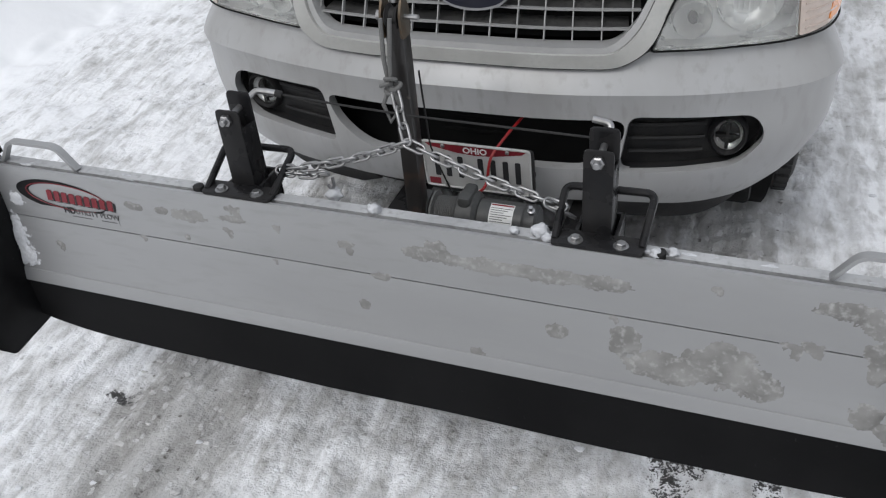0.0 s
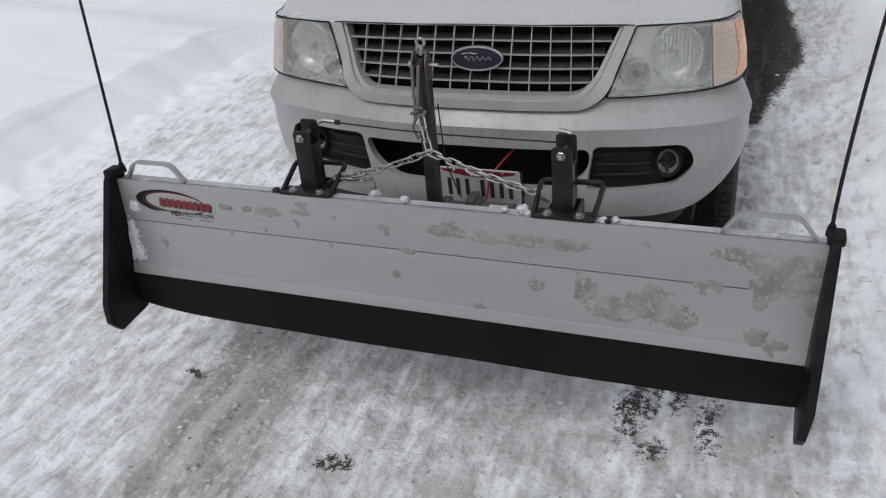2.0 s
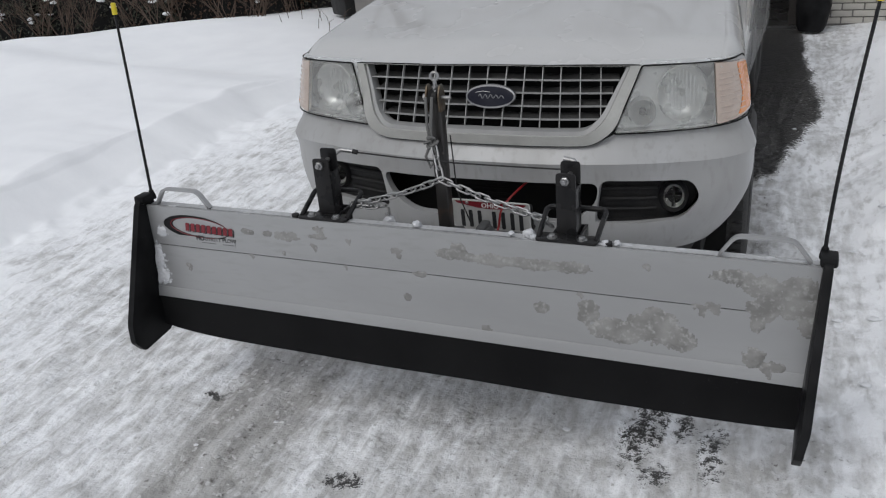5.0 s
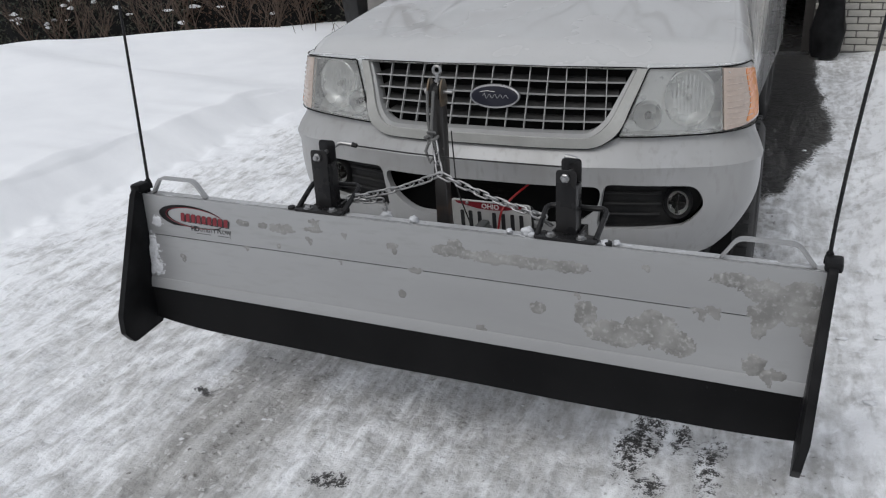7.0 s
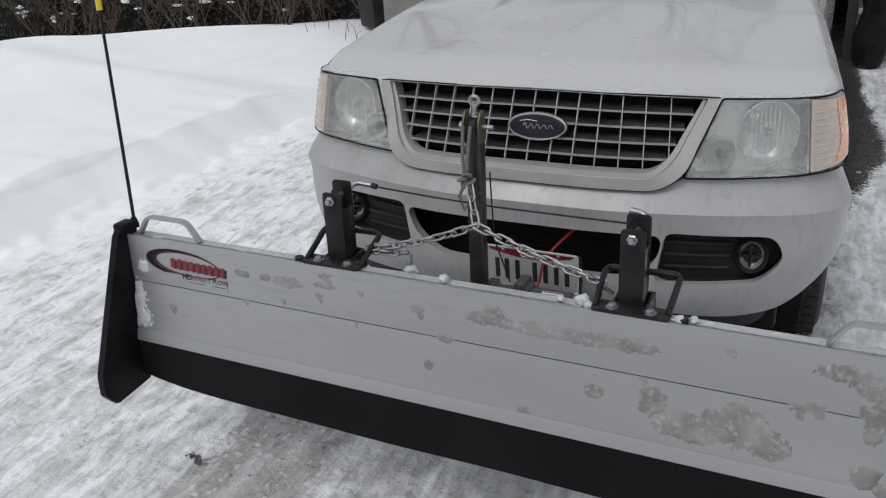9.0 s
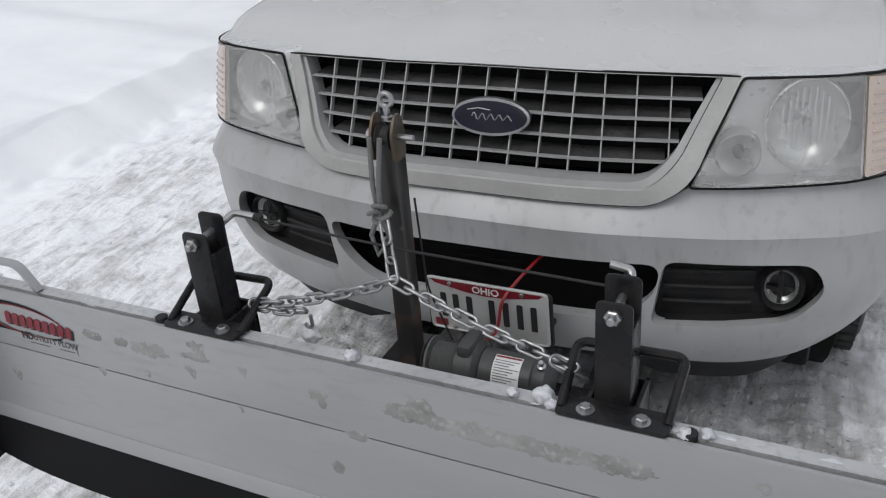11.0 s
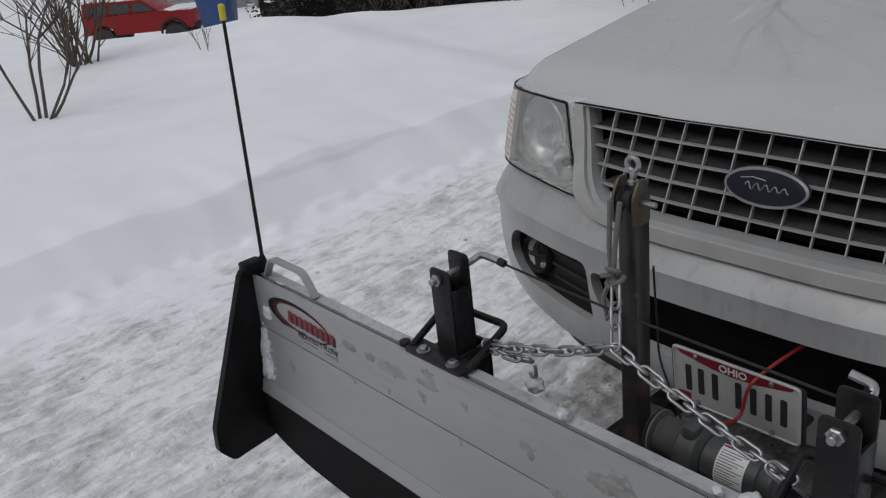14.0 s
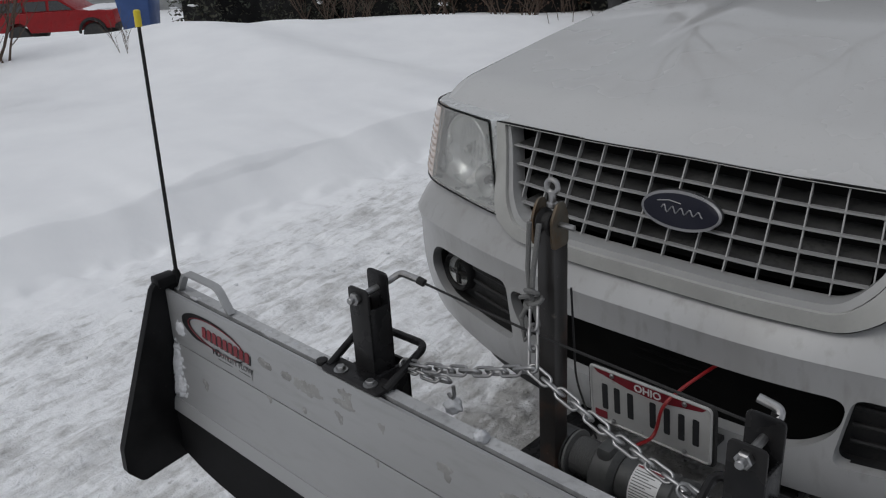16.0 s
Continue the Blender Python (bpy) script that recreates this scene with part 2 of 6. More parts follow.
def rounded(points, r, n=5):
    """A closed polygon of (u, v) with rounded corners; r one number or one a corner."""
    pts = [Vector(p) for p in points]
    k = len(pts)
    rs = [r] * k if isinstance(r, (int, float)) else r
    out = []
    for i in range(k):
        a, b, c = pts[i - 1], pts[i], pts[(i + 1) % k]
        if rs[i] <= 0:
            out.append(tuple(b))
            continue
        d = min(rs[i], 0.45 * (a - b).length, 0.45 * (c - b).length)
        p, q = b + (a - b).normalized() * d, b + (c - b).normalized() * d
        out += [tuple((1 - t) ** 2 * p + 2 * t * (1 - t) * b + t * t * q) for t in (j / n for j in range(n + 1))]
    return out


def inside(p, poly):
    x, y, hit = p[0], p[1], False
    for (x0, y0), (x1, y1) in zip(poly, poly[1:] + poly[:1]):
        if (y0 > y) != (y1 > y) and x < (x1 - x0) * (y - y0) / (y1 - y0) + x0:
            hit = not hit
    return hit


def dense(poly, step):
    out = []
    for a, b in zip(poly, poly[1:] + poly[:1]):
        n = max(1, int(math.dist(a, b) / step))
        out += [(a[0] + (b[0] - a[0]) * i / n, a[1] + (b[1] - a[1]) * i / n) for i in range(n)]
    return out


def sheet(outer, holes, place, step=0.04, lip=None):
    """A curved panel with openings: an outline and holes in (u, v), laid into the world by place(u, v).
    lip(u, v, co): where the panel's rim folds back to, for its thickness."""
    loops = [dense(outer, step)] + [dense(h, step) for h in holes]
    pts, edges = [], []
    for loop in loops:
        k = len(pts)
        pts += loop
        edges += [(k + i, k + (i + 1) % len(loop)) for i in range(len(loop))]
    rim = len(pts)
    us, vs = [p[0] for p in loops[0]], [p[1] for p in loops[0]]
    edge_pts = np.array(pts)
    u = min(us) + step / 2
    while u < max(us):
        v = min(vs) + step / 2
        while v < max(vs):
            if inside((u, v), loops[0]) and not any(inside((u, v), h) for h in loops[1:]) and ((edge_pts - (u, v)) ** 2).sum(1).min() > (0.45 * step) ** 2:
                pts.append((u, v))
            v += step
        u += step
    cv, ce, cf, *_ = delaunay_2d_cdt([Vector(p) for p in pts], edges, [], 0, 1e-6)
    bm = bmesh.new()
    verts = [bm.verts.new(place(p.x, p.y)) for p in cv]
    for f in cf:
        c = sum((cv[i] for i in f), Vector((0, 0))) / len(f)
        if inside(c, loops[0]) and not any(inside(c, h) for h in loops[1:]):
            try:
                bm.faces.new([verts[i] for i in f])
            except ValueError:
                pass
    if lip:
        where = {v: p for v, p in zip(verts, cv)}
        folds = {}
        for e in [e for e in bm.edges if len(e.link_faces) == 1]:
            quad = []
            for v in e.verts:
                if v not in folds:
                    folds[v] = bm.verts.new(lip(where[v].x, where[v].y, v.co))
                quad.append(folds[v])
            bm.faces.new((e.verts[0], e.verts[1], quad[1], quad[0]))
    bmesh.ops.delete(bm, geom=[v for v in bm.verts if not v.link_faces], context="VERTS")
    return bm


def lettering(text, size, m, material, name, parent, bold=0.0):
    cu = bpy.data.curves.new(name, "FONT")
    cu.body, cu.size, cu.extrude, cu.offset = text, size, 0.0006, bold
    cu.align_x, cu.align_y, cu.resolution_u = "CENTER", "CENTER", 3
    tmp = bpy.data.objects.new(name, cu)
    me = bpy.data.meshes.new_from_object(tmp)
    bpy.data.objects.remove(tmp)
    me.transform(m)
    me.materials.clear()
    me.materials.append(material)
    return part(name, me, material, parent)


def blob(bm, c, size, seed, n=2, rough=0.35, flat=None):
    """A lumpy clod; flat: an axis along which it is squeezed on its rear side."""
    made = bmesh.ops.create_icosphere(bm, subdivisions=n, radius=1.0)["verts"]
    for v in made:
        d = v.co.normalized()
        k = 1 + rough * noise.noise(d * 1.7 + Vector((seed * 3.1, seed, -seed))) + 0.4 * rough * noise.noise(d * 5 + Vector((seed, 7, seed)))
        v.co = Vector(c) + Vector((d.x * size[0], d.y * size[1], d.z * size[2])) * k
    return bm


def smooth(a, b, x):
    t = min(1.0, max(0.0, (x - a) / (b - a)))
    return t * t * (3 - 2 * t)


# ---- ground: one snow sheet with a driveway, ploughed banks and a field ----
def wob(a, k=1.0, s=0.0):
    return noise.noise(Vector((a * k, s, 3.7)))


def ground_height(x, y):
    near = math.hypot(x, y + 0.5)
    still = smooth(-3.35, -3.05, x)
    h = 0.012 * still * noise.noise(Vector((x * 6, y * 6, 0))) + (0.008 + 0.022 * still) * noise.noise(Vector((x * 0.9, y * 0.9, 4)))
    if near < 6:
        h += still * (0.0045 * noise.noise(Vector((x * 17, y * 12, 2))) + 0.0035 * noise.noise(Vector((x * 37, y * 26, 5))))
        crust = noise.noise(Vector((x * 9, y * 4.5, 8)))
        h += 0.014 * still * max(0.0, crust - 0.1)
        lane = smooth(-3.1, -2.8, x) * smooth(1.4, 1.0, x)
        sway = x + 0.1 * math.sin(y * 0.8)
        h += lane * (0.012 * noise.noise(Vector((sway * 13, y * 1.6, 21))) + 0.008 * noise.noise(Vector((sway * 34, y * 4.5, 22))))
        pits = noise.noise(Vector((x * 5, y * 5, 25)))
        h -= 0.03 * still * max(0.0, pits - 0.25)
        for track in (-0.78, 0.78):
            d = abs(x - track - 0.03 * wob(y, 0.7, track))
            if -0.45 < y < 6:
                h -= 0.016 * (1 - smooth(0.1, 0.2, d)) * (0.7 + 0.3 * math.sin(y * 70 + 25 * abs(x - track)))
    foot = -3.14 + 0.12 * wob(y, 0.8) + 0.025 * wob(y, 3.1, 5)
    rise = min(1.0, max(0.0, (foot - x + 0.03 * noise.noise(Vector((x * 1.6, y * 1.6, 17)))) / (0.36 + 0.07 * wob(y, 1.3, 7)))) ** 1.15
    bank_end = 1 - 0.75 * smooth(3.2, 4.4, y)
    h += rise * (0.21 * bank_end + (0.03 * wob(y, 1.7, 9) + 0.02 * wob(y, 5.0, 19)) * smooth(1.5, 0.2, foot - x)) + 0.09 * bank_end * smooth(-3.6, -5.5, x) + 0.035 * smooth(-0.3, 0.0, foot - x) * smooth(0.12, 0.0, foot - x) * max(0, 0.2 + noise.noise(Vector((x * 7, y * 7, 1))))
    if x < -3.5:
        h += 0.025 * noise.noise(Vector((x * 0.5, y * 0.5, 6))) + 0.07 * noise.noise(Vector((x * 0.17, y * 0.17, 11)))
        r = math.hypot(x - 0.84, y + 1.64)
        left = smooth(-4.5, -7.0, x)
        ridge = math.exp(-((r - 10.6 - 0.8 * wob(y, 0.35, 2)) / 1.1) ** 2) * (0.2 + 0.08 * wob(y, 0.9, 4))
        h += left * (ridge * smooth(3.4, 4.8, y) + 0.11 * math.exp(-((r - 10.4) / 1.2) ** 2) * smooth(0.3, 2.0, y) * smooth(7.5, 4.5, y)) - left * 0.07 - left * 2.85 * smooth(11.2, 30.0, r)
    h += 0.2 * math.exp(-((x + 7.2) ** 2) / 2.0 - ((y - 3.5) ** 2) / 1.6)
    edge = 1.24 + 0.16 * wob(y, 0.9, 20) + 0.06 * wob(y, 4, 21)
    if y > 0.3:
        lump = 0.5 + 0.5 * noise.noise(Vector((x * 1.6, y * 1.6, 12))) + 0.25 * noise.noise(Vector((x * 5, y * 5, 13)))
        h += smooth(0.0, 0.5, x - edge) * smooth(0.3, 2.2, y) * (0.1 + 0.22 * lump) * (1 - 0.8 * smooth(5.4, 6.2, y))
    if x > edge:
        h += smooth(0.0, 0.6, x - edge) * smooth(2.6, 0.3, y) * 0.06 * (1 + noise.noise(Vector((x * 4, y * 4, 14))))
    if y > 1.5 and wetness(x, y) > 0.4:
        h = min(h, 0.004)
    return h


def wetness(x, y):
    """Where the snow is scraped off to wet asphalt."""
    n1 = noise.noise(Vector((x * 3, y * 3, 31))) + 0.5 * noise.noise(Vector((x * 9, y * 9, 32)))
    edge = 1.14 + 0.1 * wob(y, 0.9, 20) - 0.2 * smooth(3.5, 2.2, y) - 0.2 * smooth(4.5, 6.5, y)
    w = smooth(0.0, 0.1, edge - x + 0.06 * n1) * smooth(2.1, 2.45, y + 0.25 * n1) * smooth(-1.0, -0.9, x)
    for cx, cy, rx, ry in ((0.68, -0.48, 0.07, 0.22), (0.90, -0.56, 0.05, 0.17), (0.75, -0.70, 0.06, 0.08), (0.80, -0.44, 0.03, 0.12), (-0.19, -1.04, 0.05, 0.035), (-0.92, -0.74, 0.05, 0.03)):
        d = math.hypot((x - cx) / rx, (y - cy) / ry)
        w = max(w, 0.60 * smooth(1.6, 0.2, d + 0.75 * n1))
    return w


def dirtiness(x, y):
    """Grey packed slush where wheels and feet have been."""
    n1 = noise.noise(Vector((x * 2.2, y * 2.2, 41))) + 0.6 * noise.noise(Vector((x * 7, y * 7, 42)))
    lane = smooth(-3.2, -2.6, x) * smooth(1.7, 1.1, x)
    d = lane * (0.24 + 0.12 * smooth(-1.4, -0.6, x) + 0.2 * n1) * smooth(-9.5, -6.0, y)
    d += lane * 0.13 * smooth(-2.6, -1.6, x) * smooth(0.8, -0.4, y) * smooth(-9.5, -6.0, y)
    band = abs(x + 0.64 + 0.13 * (y + 1.2) + 0.05 * n1)
    d = max(d, lane * smooth(0.36, 0.1, band) * smooth(0.4, -0.2, y) * smooth(-9.5, -6.0, y) * (1.0 + 0.5 * n1))
    if y > -0.7:
        d = max(d, lane * smooth(1.05, 0.85, abs(x)) * smooth(-0.7, -0.2, y) * (0.7 + 0.35 * n1))
    return min(1.0, max(0.0, d))


def graded(fine_lo, fine_hi, step, far):
    a = list(np.arange(fine_lo, fine_hi, step))
    s, hi, lo = step, fine_hi, fine_lo
    while hi < far:
        a.append(hi)
        s *= 1.08
        hi += s
    s = step
    front = []
    while lo > -far:
        s *= 1.08
        lo -= s
        front.append(lo)
    return front[::-1] + a


def build_ground():
    xs, ys = graded(-4.0, 2.2, 0.017, 400), graded(-1.7, 2.5, 0.017, 400)
    verts, wet, dirt = [], [], []
    for y in ys:
        for x in xs:
            verts.append((x, y, ground_height(x, y) if abs(x) < 60 and abs(y) < 60 else -0.3))
            close = -4 < x < 3 and -10 < y < 9
            wet.append(wetness(x, y) if close else 0.0)
            dirt.append(dirtiness(x, y) if close else 0.0)
    w = len(xs)
    faces = [(j * w + i, j * w + i + 1, (j + 1) * w + i + 1, (j + 1) * w + i) for j in range(len(ys) - 1) for i in range(w - 1)]
    me = bpy.data.meshes.new("ground")
    me.from_pydata(verts, [], faces)
    me.attributes.new("wet", "FLOAT", "POINT").data.foreach_set("value", wet)
    me.attributes.new("dirt", "FLOAT", "POINT").data.foreach_set("value", dirt)
    me.shade_smooth()
    m = bpy.data.materials.new("trodden_snow")
    m.use_nodes = True
    n, l = m.node_tree.nodes, m.node_tree.links
    b = n["Principled BSDF"]
    co = n.new("ShaderNodeTexCoord")

    def tex(scale, detail=5.0, rough=0.55):
        t = n.new("ShaderNodeTexNoise")
        t.inputs["Scale"].default_value, t.inputs["Detail"].default_value, t.inputs["Roughness"].default_value = scale, detail, rough
        l.new(co.outputs["Object"], t.inputs["Vector"])
        return t.outputs["Fac"]

    def rng(src, a, c, lo=0.0, hi=1.0):
        r = n.new("ShaderNodeMapRange")
        for key, v in (("From Min", a), ("From Max", c), ("To Min", lo), ("To Max", hi)):
            r.inputs[key].default_value = v
        l.new(src, r.inputs["Value"])
        return r.outputs["Result"]

    def calc(op, a, c):
        x = n.new("ShaderNodeMath")
        x.operation = op
        for sock, v in zip(x.inputs, (a, c)):
            if isinstance(v, (int, float)):
                sock.default_value = v
            else:
                l.new(v, sock)
        return x.outputs[0]

    def mix(fac, a, c):
        x = n.new("ShaderNodeMix")
        x.data_type = "RGBA"
        l.new(fac, x.inputs[0])
        for sock, v in ((x.inputs[6], a), (x.inputs[7], c)):
            if isinstance(v, tuple):
                sock.default_value = (*v, 1)
            else:
                l.new(v, sock)
        return x.outputs[2]

    a_wet, a_dirt = n.new("ShaderNodeAttribute"), n.new("ShaderNodeAttribute")
    a_wet.attribute_name, a_dirt.attribute_name = "wet", "dirt"
    big, mid, fine, grit = tex(2.2), tex(10.0, 5.0, 0.55), tex(40.0, 3.0, 0.5), tex(160.0, 2.0)
    snow = mix(rng(big, 0.35, 0.7), (0.93, 0.94, 0.955), (0.87, 0.88, 0.90))
    lines = n.new("ShaderNodeMapping")
    lines.inputs["Scale"].default_value = (8.0, 1.5, 3.0)
    turned = n.new("ShaderNodeMapping")
    turned.inputs["Rotation"].default_value = (0, 0, radians(-3))
    streaky = n.new("ShaderNodeTexNoise")
    streaky.inputs["Scale"].default_value, streaky.inputs["Detail"].default_value = 1.6, 7.0
    l.new(co.outputs["Object"], turned.inputs["Vector"])
    l.new(turned.outputs[0], lines.inputs["Vector"])
    l.new(lines.outputs[0], streaky.inputs["Vector"])
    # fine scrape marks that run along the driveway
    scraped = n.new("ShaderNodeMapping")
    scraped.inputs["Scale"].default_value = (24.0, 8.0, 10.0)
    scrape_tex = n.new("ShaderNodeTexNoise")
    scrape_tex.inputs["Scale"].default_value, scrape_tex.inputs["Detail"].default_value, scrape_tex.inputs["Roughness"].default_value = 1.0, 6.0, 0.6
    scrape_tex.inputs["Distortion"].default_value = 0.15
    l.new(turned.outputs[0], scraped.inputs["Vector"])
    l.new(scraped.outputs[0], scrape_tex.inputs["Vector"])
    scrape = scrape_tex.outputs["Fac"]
    # flat flakes of packed snow
    flake = n.new("ShaderNodeTexVoronoi")
    flake.feature = "SMOOTH_F1"
    flake.inputs["Scale"].default_value, flake.inputs["Smoothness"].default_value = 1.0, 0.25
    flaked = n.new("ShaderNodeMapping")
    flaked.inputs["Scale"].default_value = (30.0, 17.0, 20.0)
    l.new(turned.outputs[0], flaked.inputs["Vector"])
    bent = n.new("ShaderNodeMix")
    bent.data_type, bent.blend_type = "RGBA", "LINEAR_LIGHT"
    bent.inputs[0].default_value = 0.8
    warp = n.new("ShaderNodeTexNoise")
    warp.inputs["Scale"].default_value = 9.0
    l.new(co.outputs["Object"], warp.inputs["Vector"])
    l.new(flaked.outputs[0], bent.inputs[6])
    l.new(warp.outputs["Color"], bent.inputs[7])
    l.new(bent.outputs[2], flake.inputs["Vector"])
    slush = mix(rng(fine, 0.35, 0.7), (0.40, 0.393, 0.38), (0.30, 0.292, 0.28))
    slush = mix(rng(streaky.outputs["Fac"], 0.46, 0.62), slush, (0.52, 0.517, 0.51))
    uneven = calc("ADD", rng(streaky.outputs["Fac"], 0.35, 0.65, -0.2, 0.2), rng(mid, 0.32, 0.68, -0.15, 0.15))
    uneven = calc("ADD", uneven, rng(scrape, 0.38, 0.68, -0.16, 0.2))
    uneven = calc("MULTIPLY", uneven, rng(a_dirt.outputs["Fac"], 0.0, 0.2))
    dirt = rng(calc("ADD", a_dirt.outputs["Fac"], uneven), 0.12, 0.75)
    col = mix(dirt, snow, slush)
    # grey flecks in the colour imitate shading of small relief the bump barely shows
    relief_flecks = calc("MULTIPLY", rng(scrape, 0.57, 0.65, 0.0, 0.36), rng(a_dirt.outputs["Fac"], 0.03, 0.18))
    col = mix(relief_flecks, col, (0.50, 0.495, 0.485))
    pale = calc("MULTIPLY", rng(flake.outputs["Distance"], 0.27, 0.23, 0.0, 0.5), rng(a_dirt.outputs["Fac"], 0.2, 0.6))
    col = mix(pale, col, (0.72, 0.72, 0.725))
    crumbs = calc("MULTIPLY", rng(fine, 0.66, 0.72), rng(a_dirt.outputs["Fac"], 0.25, 0.7))
    col = mix(crumbs, col, (0.16, 0.15, 0.14))
    tar = mix(rng(grit, 0.4, 0.7), (0.028, 0.027, 0.027), (0.07, 0.068, 0.066))
    wet = rng(calc("ADD", calc("ADD", a_wet.outputs["Fac"], rng(grit, 0.3, 0.7, -0.3, 0.3)), rng(fine, 0.3, 0.7, -0.4, 0.4)), 0.36, 0.62)
    wet = calc("MULTIPLY", wet, rng(a_wet.outputs["Fac"], 0.02, 0.2))
    col = mix(wet, col, tar)
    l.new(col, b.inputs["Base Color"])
    l.new(calc("SUBTRACT", 0.72, calc("MULTIPLY", wet, 0.42)), b.inputs["Roughness"])
    b.inputs["Specular IOR Level"].default_value = 0.35
    h = calc("ADD", calc("MULTIPLY", mid, 0.4), calc("ADD", calc("MULTIPLY", fine, 0.22), calc("MULTIPLY", grit, 0.06)))
    h = calc("ADD", h, calc("ADD", calc("MULTIPLY", scrape, 0.5), calc("MULTIPLY", flake.outputs["Distance"], -0.16)))
    bump = n.new("ShaderNodeBump")
    bump.inputs["Distance"].default_value = 0.05
    l.new(rng(a_dirt.outputs["Fac"], 0.0, 0.25, 0.05, 0.6), bump.inputs["Strength"])
    l.new(h, bump.inputs["Height"])
    l.new(bump.outputs[0], b.inputs["Normal"])
    me.materials.append(m)
    return tagged(new("ground", me), "trodden grey and white snow over a driveway and yard", "snowy ground", kind="structure")


build_ground()


# ---- the white sport utility truck ----
truck = thing("truck", (0, 1.5, 0), "white four-door sport utility truck with salt stains, plow bolted in front", "truck")

HALF = [(0, -0.05), (0.25, -0.045), (0.49, -0.005), (0.68, 0.045), (0.82, 0.095), (0.90, 0.165), (0.932, 0.26), (0.94, 0.38), (0.938, 0.6), (0.93, 1.0), (0.925, 5.0)]


def plan_table():
    pts = [Vector(p) for p in HALF]
    out = []
    for i in range(len(pts) - 2):
        p0 = pts[i - 1] if i else Vector((-pts[1].x, pts[1].y))
        p1, p2, p3 = pts[i], pts[i + 1], pts[i + 2]
        for k in range(16):
            t = k / 16
            out.append(0.5 * ((2 * p1) + (p2 - p0) * t + (2 * p0 - 5 * p1 + 4 * p2 - p3) * t * t + (3 * p1 - p0 - 3 * p2 + p3) * t**3))
    arc = [0.0]
    for a, b in zip(out, out[1:]):
        arc.append(arc[-1] + (b - a).length)
    return np.array([p.x for p in out]), np.array([p.y for p in out]), np.array(arc)


PX, PY, PS = plan_table()


def s_at_x(x):
    return math.copysign(float(np.interp(abs(x), PX, PS)), x)


def s_at_y(y):
    return float(np.interp(y, PY, PS))


def plan(s, out=0.0):
    """The nose's outline in plan at arc length s, pushed out along its normal."""
    a = abs(s)
    x, y = np.interp(a, PS, PX), np.interp(a, PS, PY)
    x2, y2 = np.interp(a + 0.01, PS, PX), np.interp(a + 0.01, PS, PY)
    x1, y1 = np.interp(max(a - 0.01, 0), PS, PX), np.interp(max(a - 0.01, 0), PS, PY)
    d = Vector((x2 - x1, y2 - y1)).normalized()
    return math.copysign(1, s) * (x + d.y * out), y - d.x * out


def fair(z, table):
    return float(np.interp(z, [t[0] for t in table], [t[1] for t in table]))


BUMP = [(0.38, -0.05), (0.43, 0.0), (0.47, 0.03), (0.53, 0.05), (0.60, 0.056), (0.70, 0.058), (0.77, 0.058), (0.785, 0.066), (0.805, 0.064), (0.825, 0.048), (0.84, 0.036), (0.855, 0.022), (0.875, 0.01), (0.90, 0.004)]


def on_bumper(s, z):
    fade = 1 - 0.75 * smooth(0.95, 1.25, abs(s))
    x, y = plan(s, fair(z, BUMP) * fade)
    tuck = smooth(0.70, 0.36, z) * smooth(0.5, 0.92, abs(x))
    return (x - (0.10 if x > 0 else -0.035) * tuck, y + 0.015 * tuck, z)


def inward(depth, taper=1.0):
    def fold(u, v, co):
        back = Vector((0, 1, 0)) if abs(co.x) < 0.86 else Vector((-math.copysign(1, co.x), 0.1, 0))
        return co + back * depth

    return fold


def xs(points):
    """Outline points given by x and z, turned into arc length and z."""
    return [(s_at_x(x), z) for x, z in points]


s_side = s_at_y(0.47)
bumper_outline = (
    [(-s_side, 0.455), (-s_side, 0.893)]
    + xs([(-0.80, 0.897), (-0.482, 0.89)])
    + rounded(xs([(-0.482, 0.89), (-0.425, 0.858), (0.425, 0.858), (0.482, 0.89)]), [0, 0.05, 0.05, 0])
    + xs([(0.80, 0.897)])
    + [(s_side, 0.893), (s_side, 0.455)]
    + xs([(0.90, 0.435), (0.70, 0.43), (0.42, 0.45), (-0.42, 0.45), (-0.70, 0.43), (-0.90, 0.435)])
)
intake = rounded(xs([(-0.42, 0.722), (0.425, 0.725), (0.41, 0.64), (0.33, 0.572), (-0.30, 0.572), (-0.39, 0.64)]), 0.05)
fog_hole = {}
for side in (-1, 1):
    pts = xs([(side * 0.43, 0.735), (side * 0.765, 0.728), (side * 0.80, 0.65), (side * 0.745, 0.575), (side * 0.405, 0.565)])
    fog_hole[side] = rounded(pts, [0.03, 0.08, 0.07, 0.05, 0.03])
bumper = part("bumper", sheet(bumper_outline, [intake, fog_hole[-1], fog_hole[1]], on_bumper, 0.035, inward(0.035)), GRIMY, truck, "salt-stained white plastic bumper cover")


def behind(push):
    """A surface at a depth behind the bumper."""
    def place(s, z):
        x, y, z = on_bumper(s, z)
        return (x * 0.985, y + push, z)

    return place


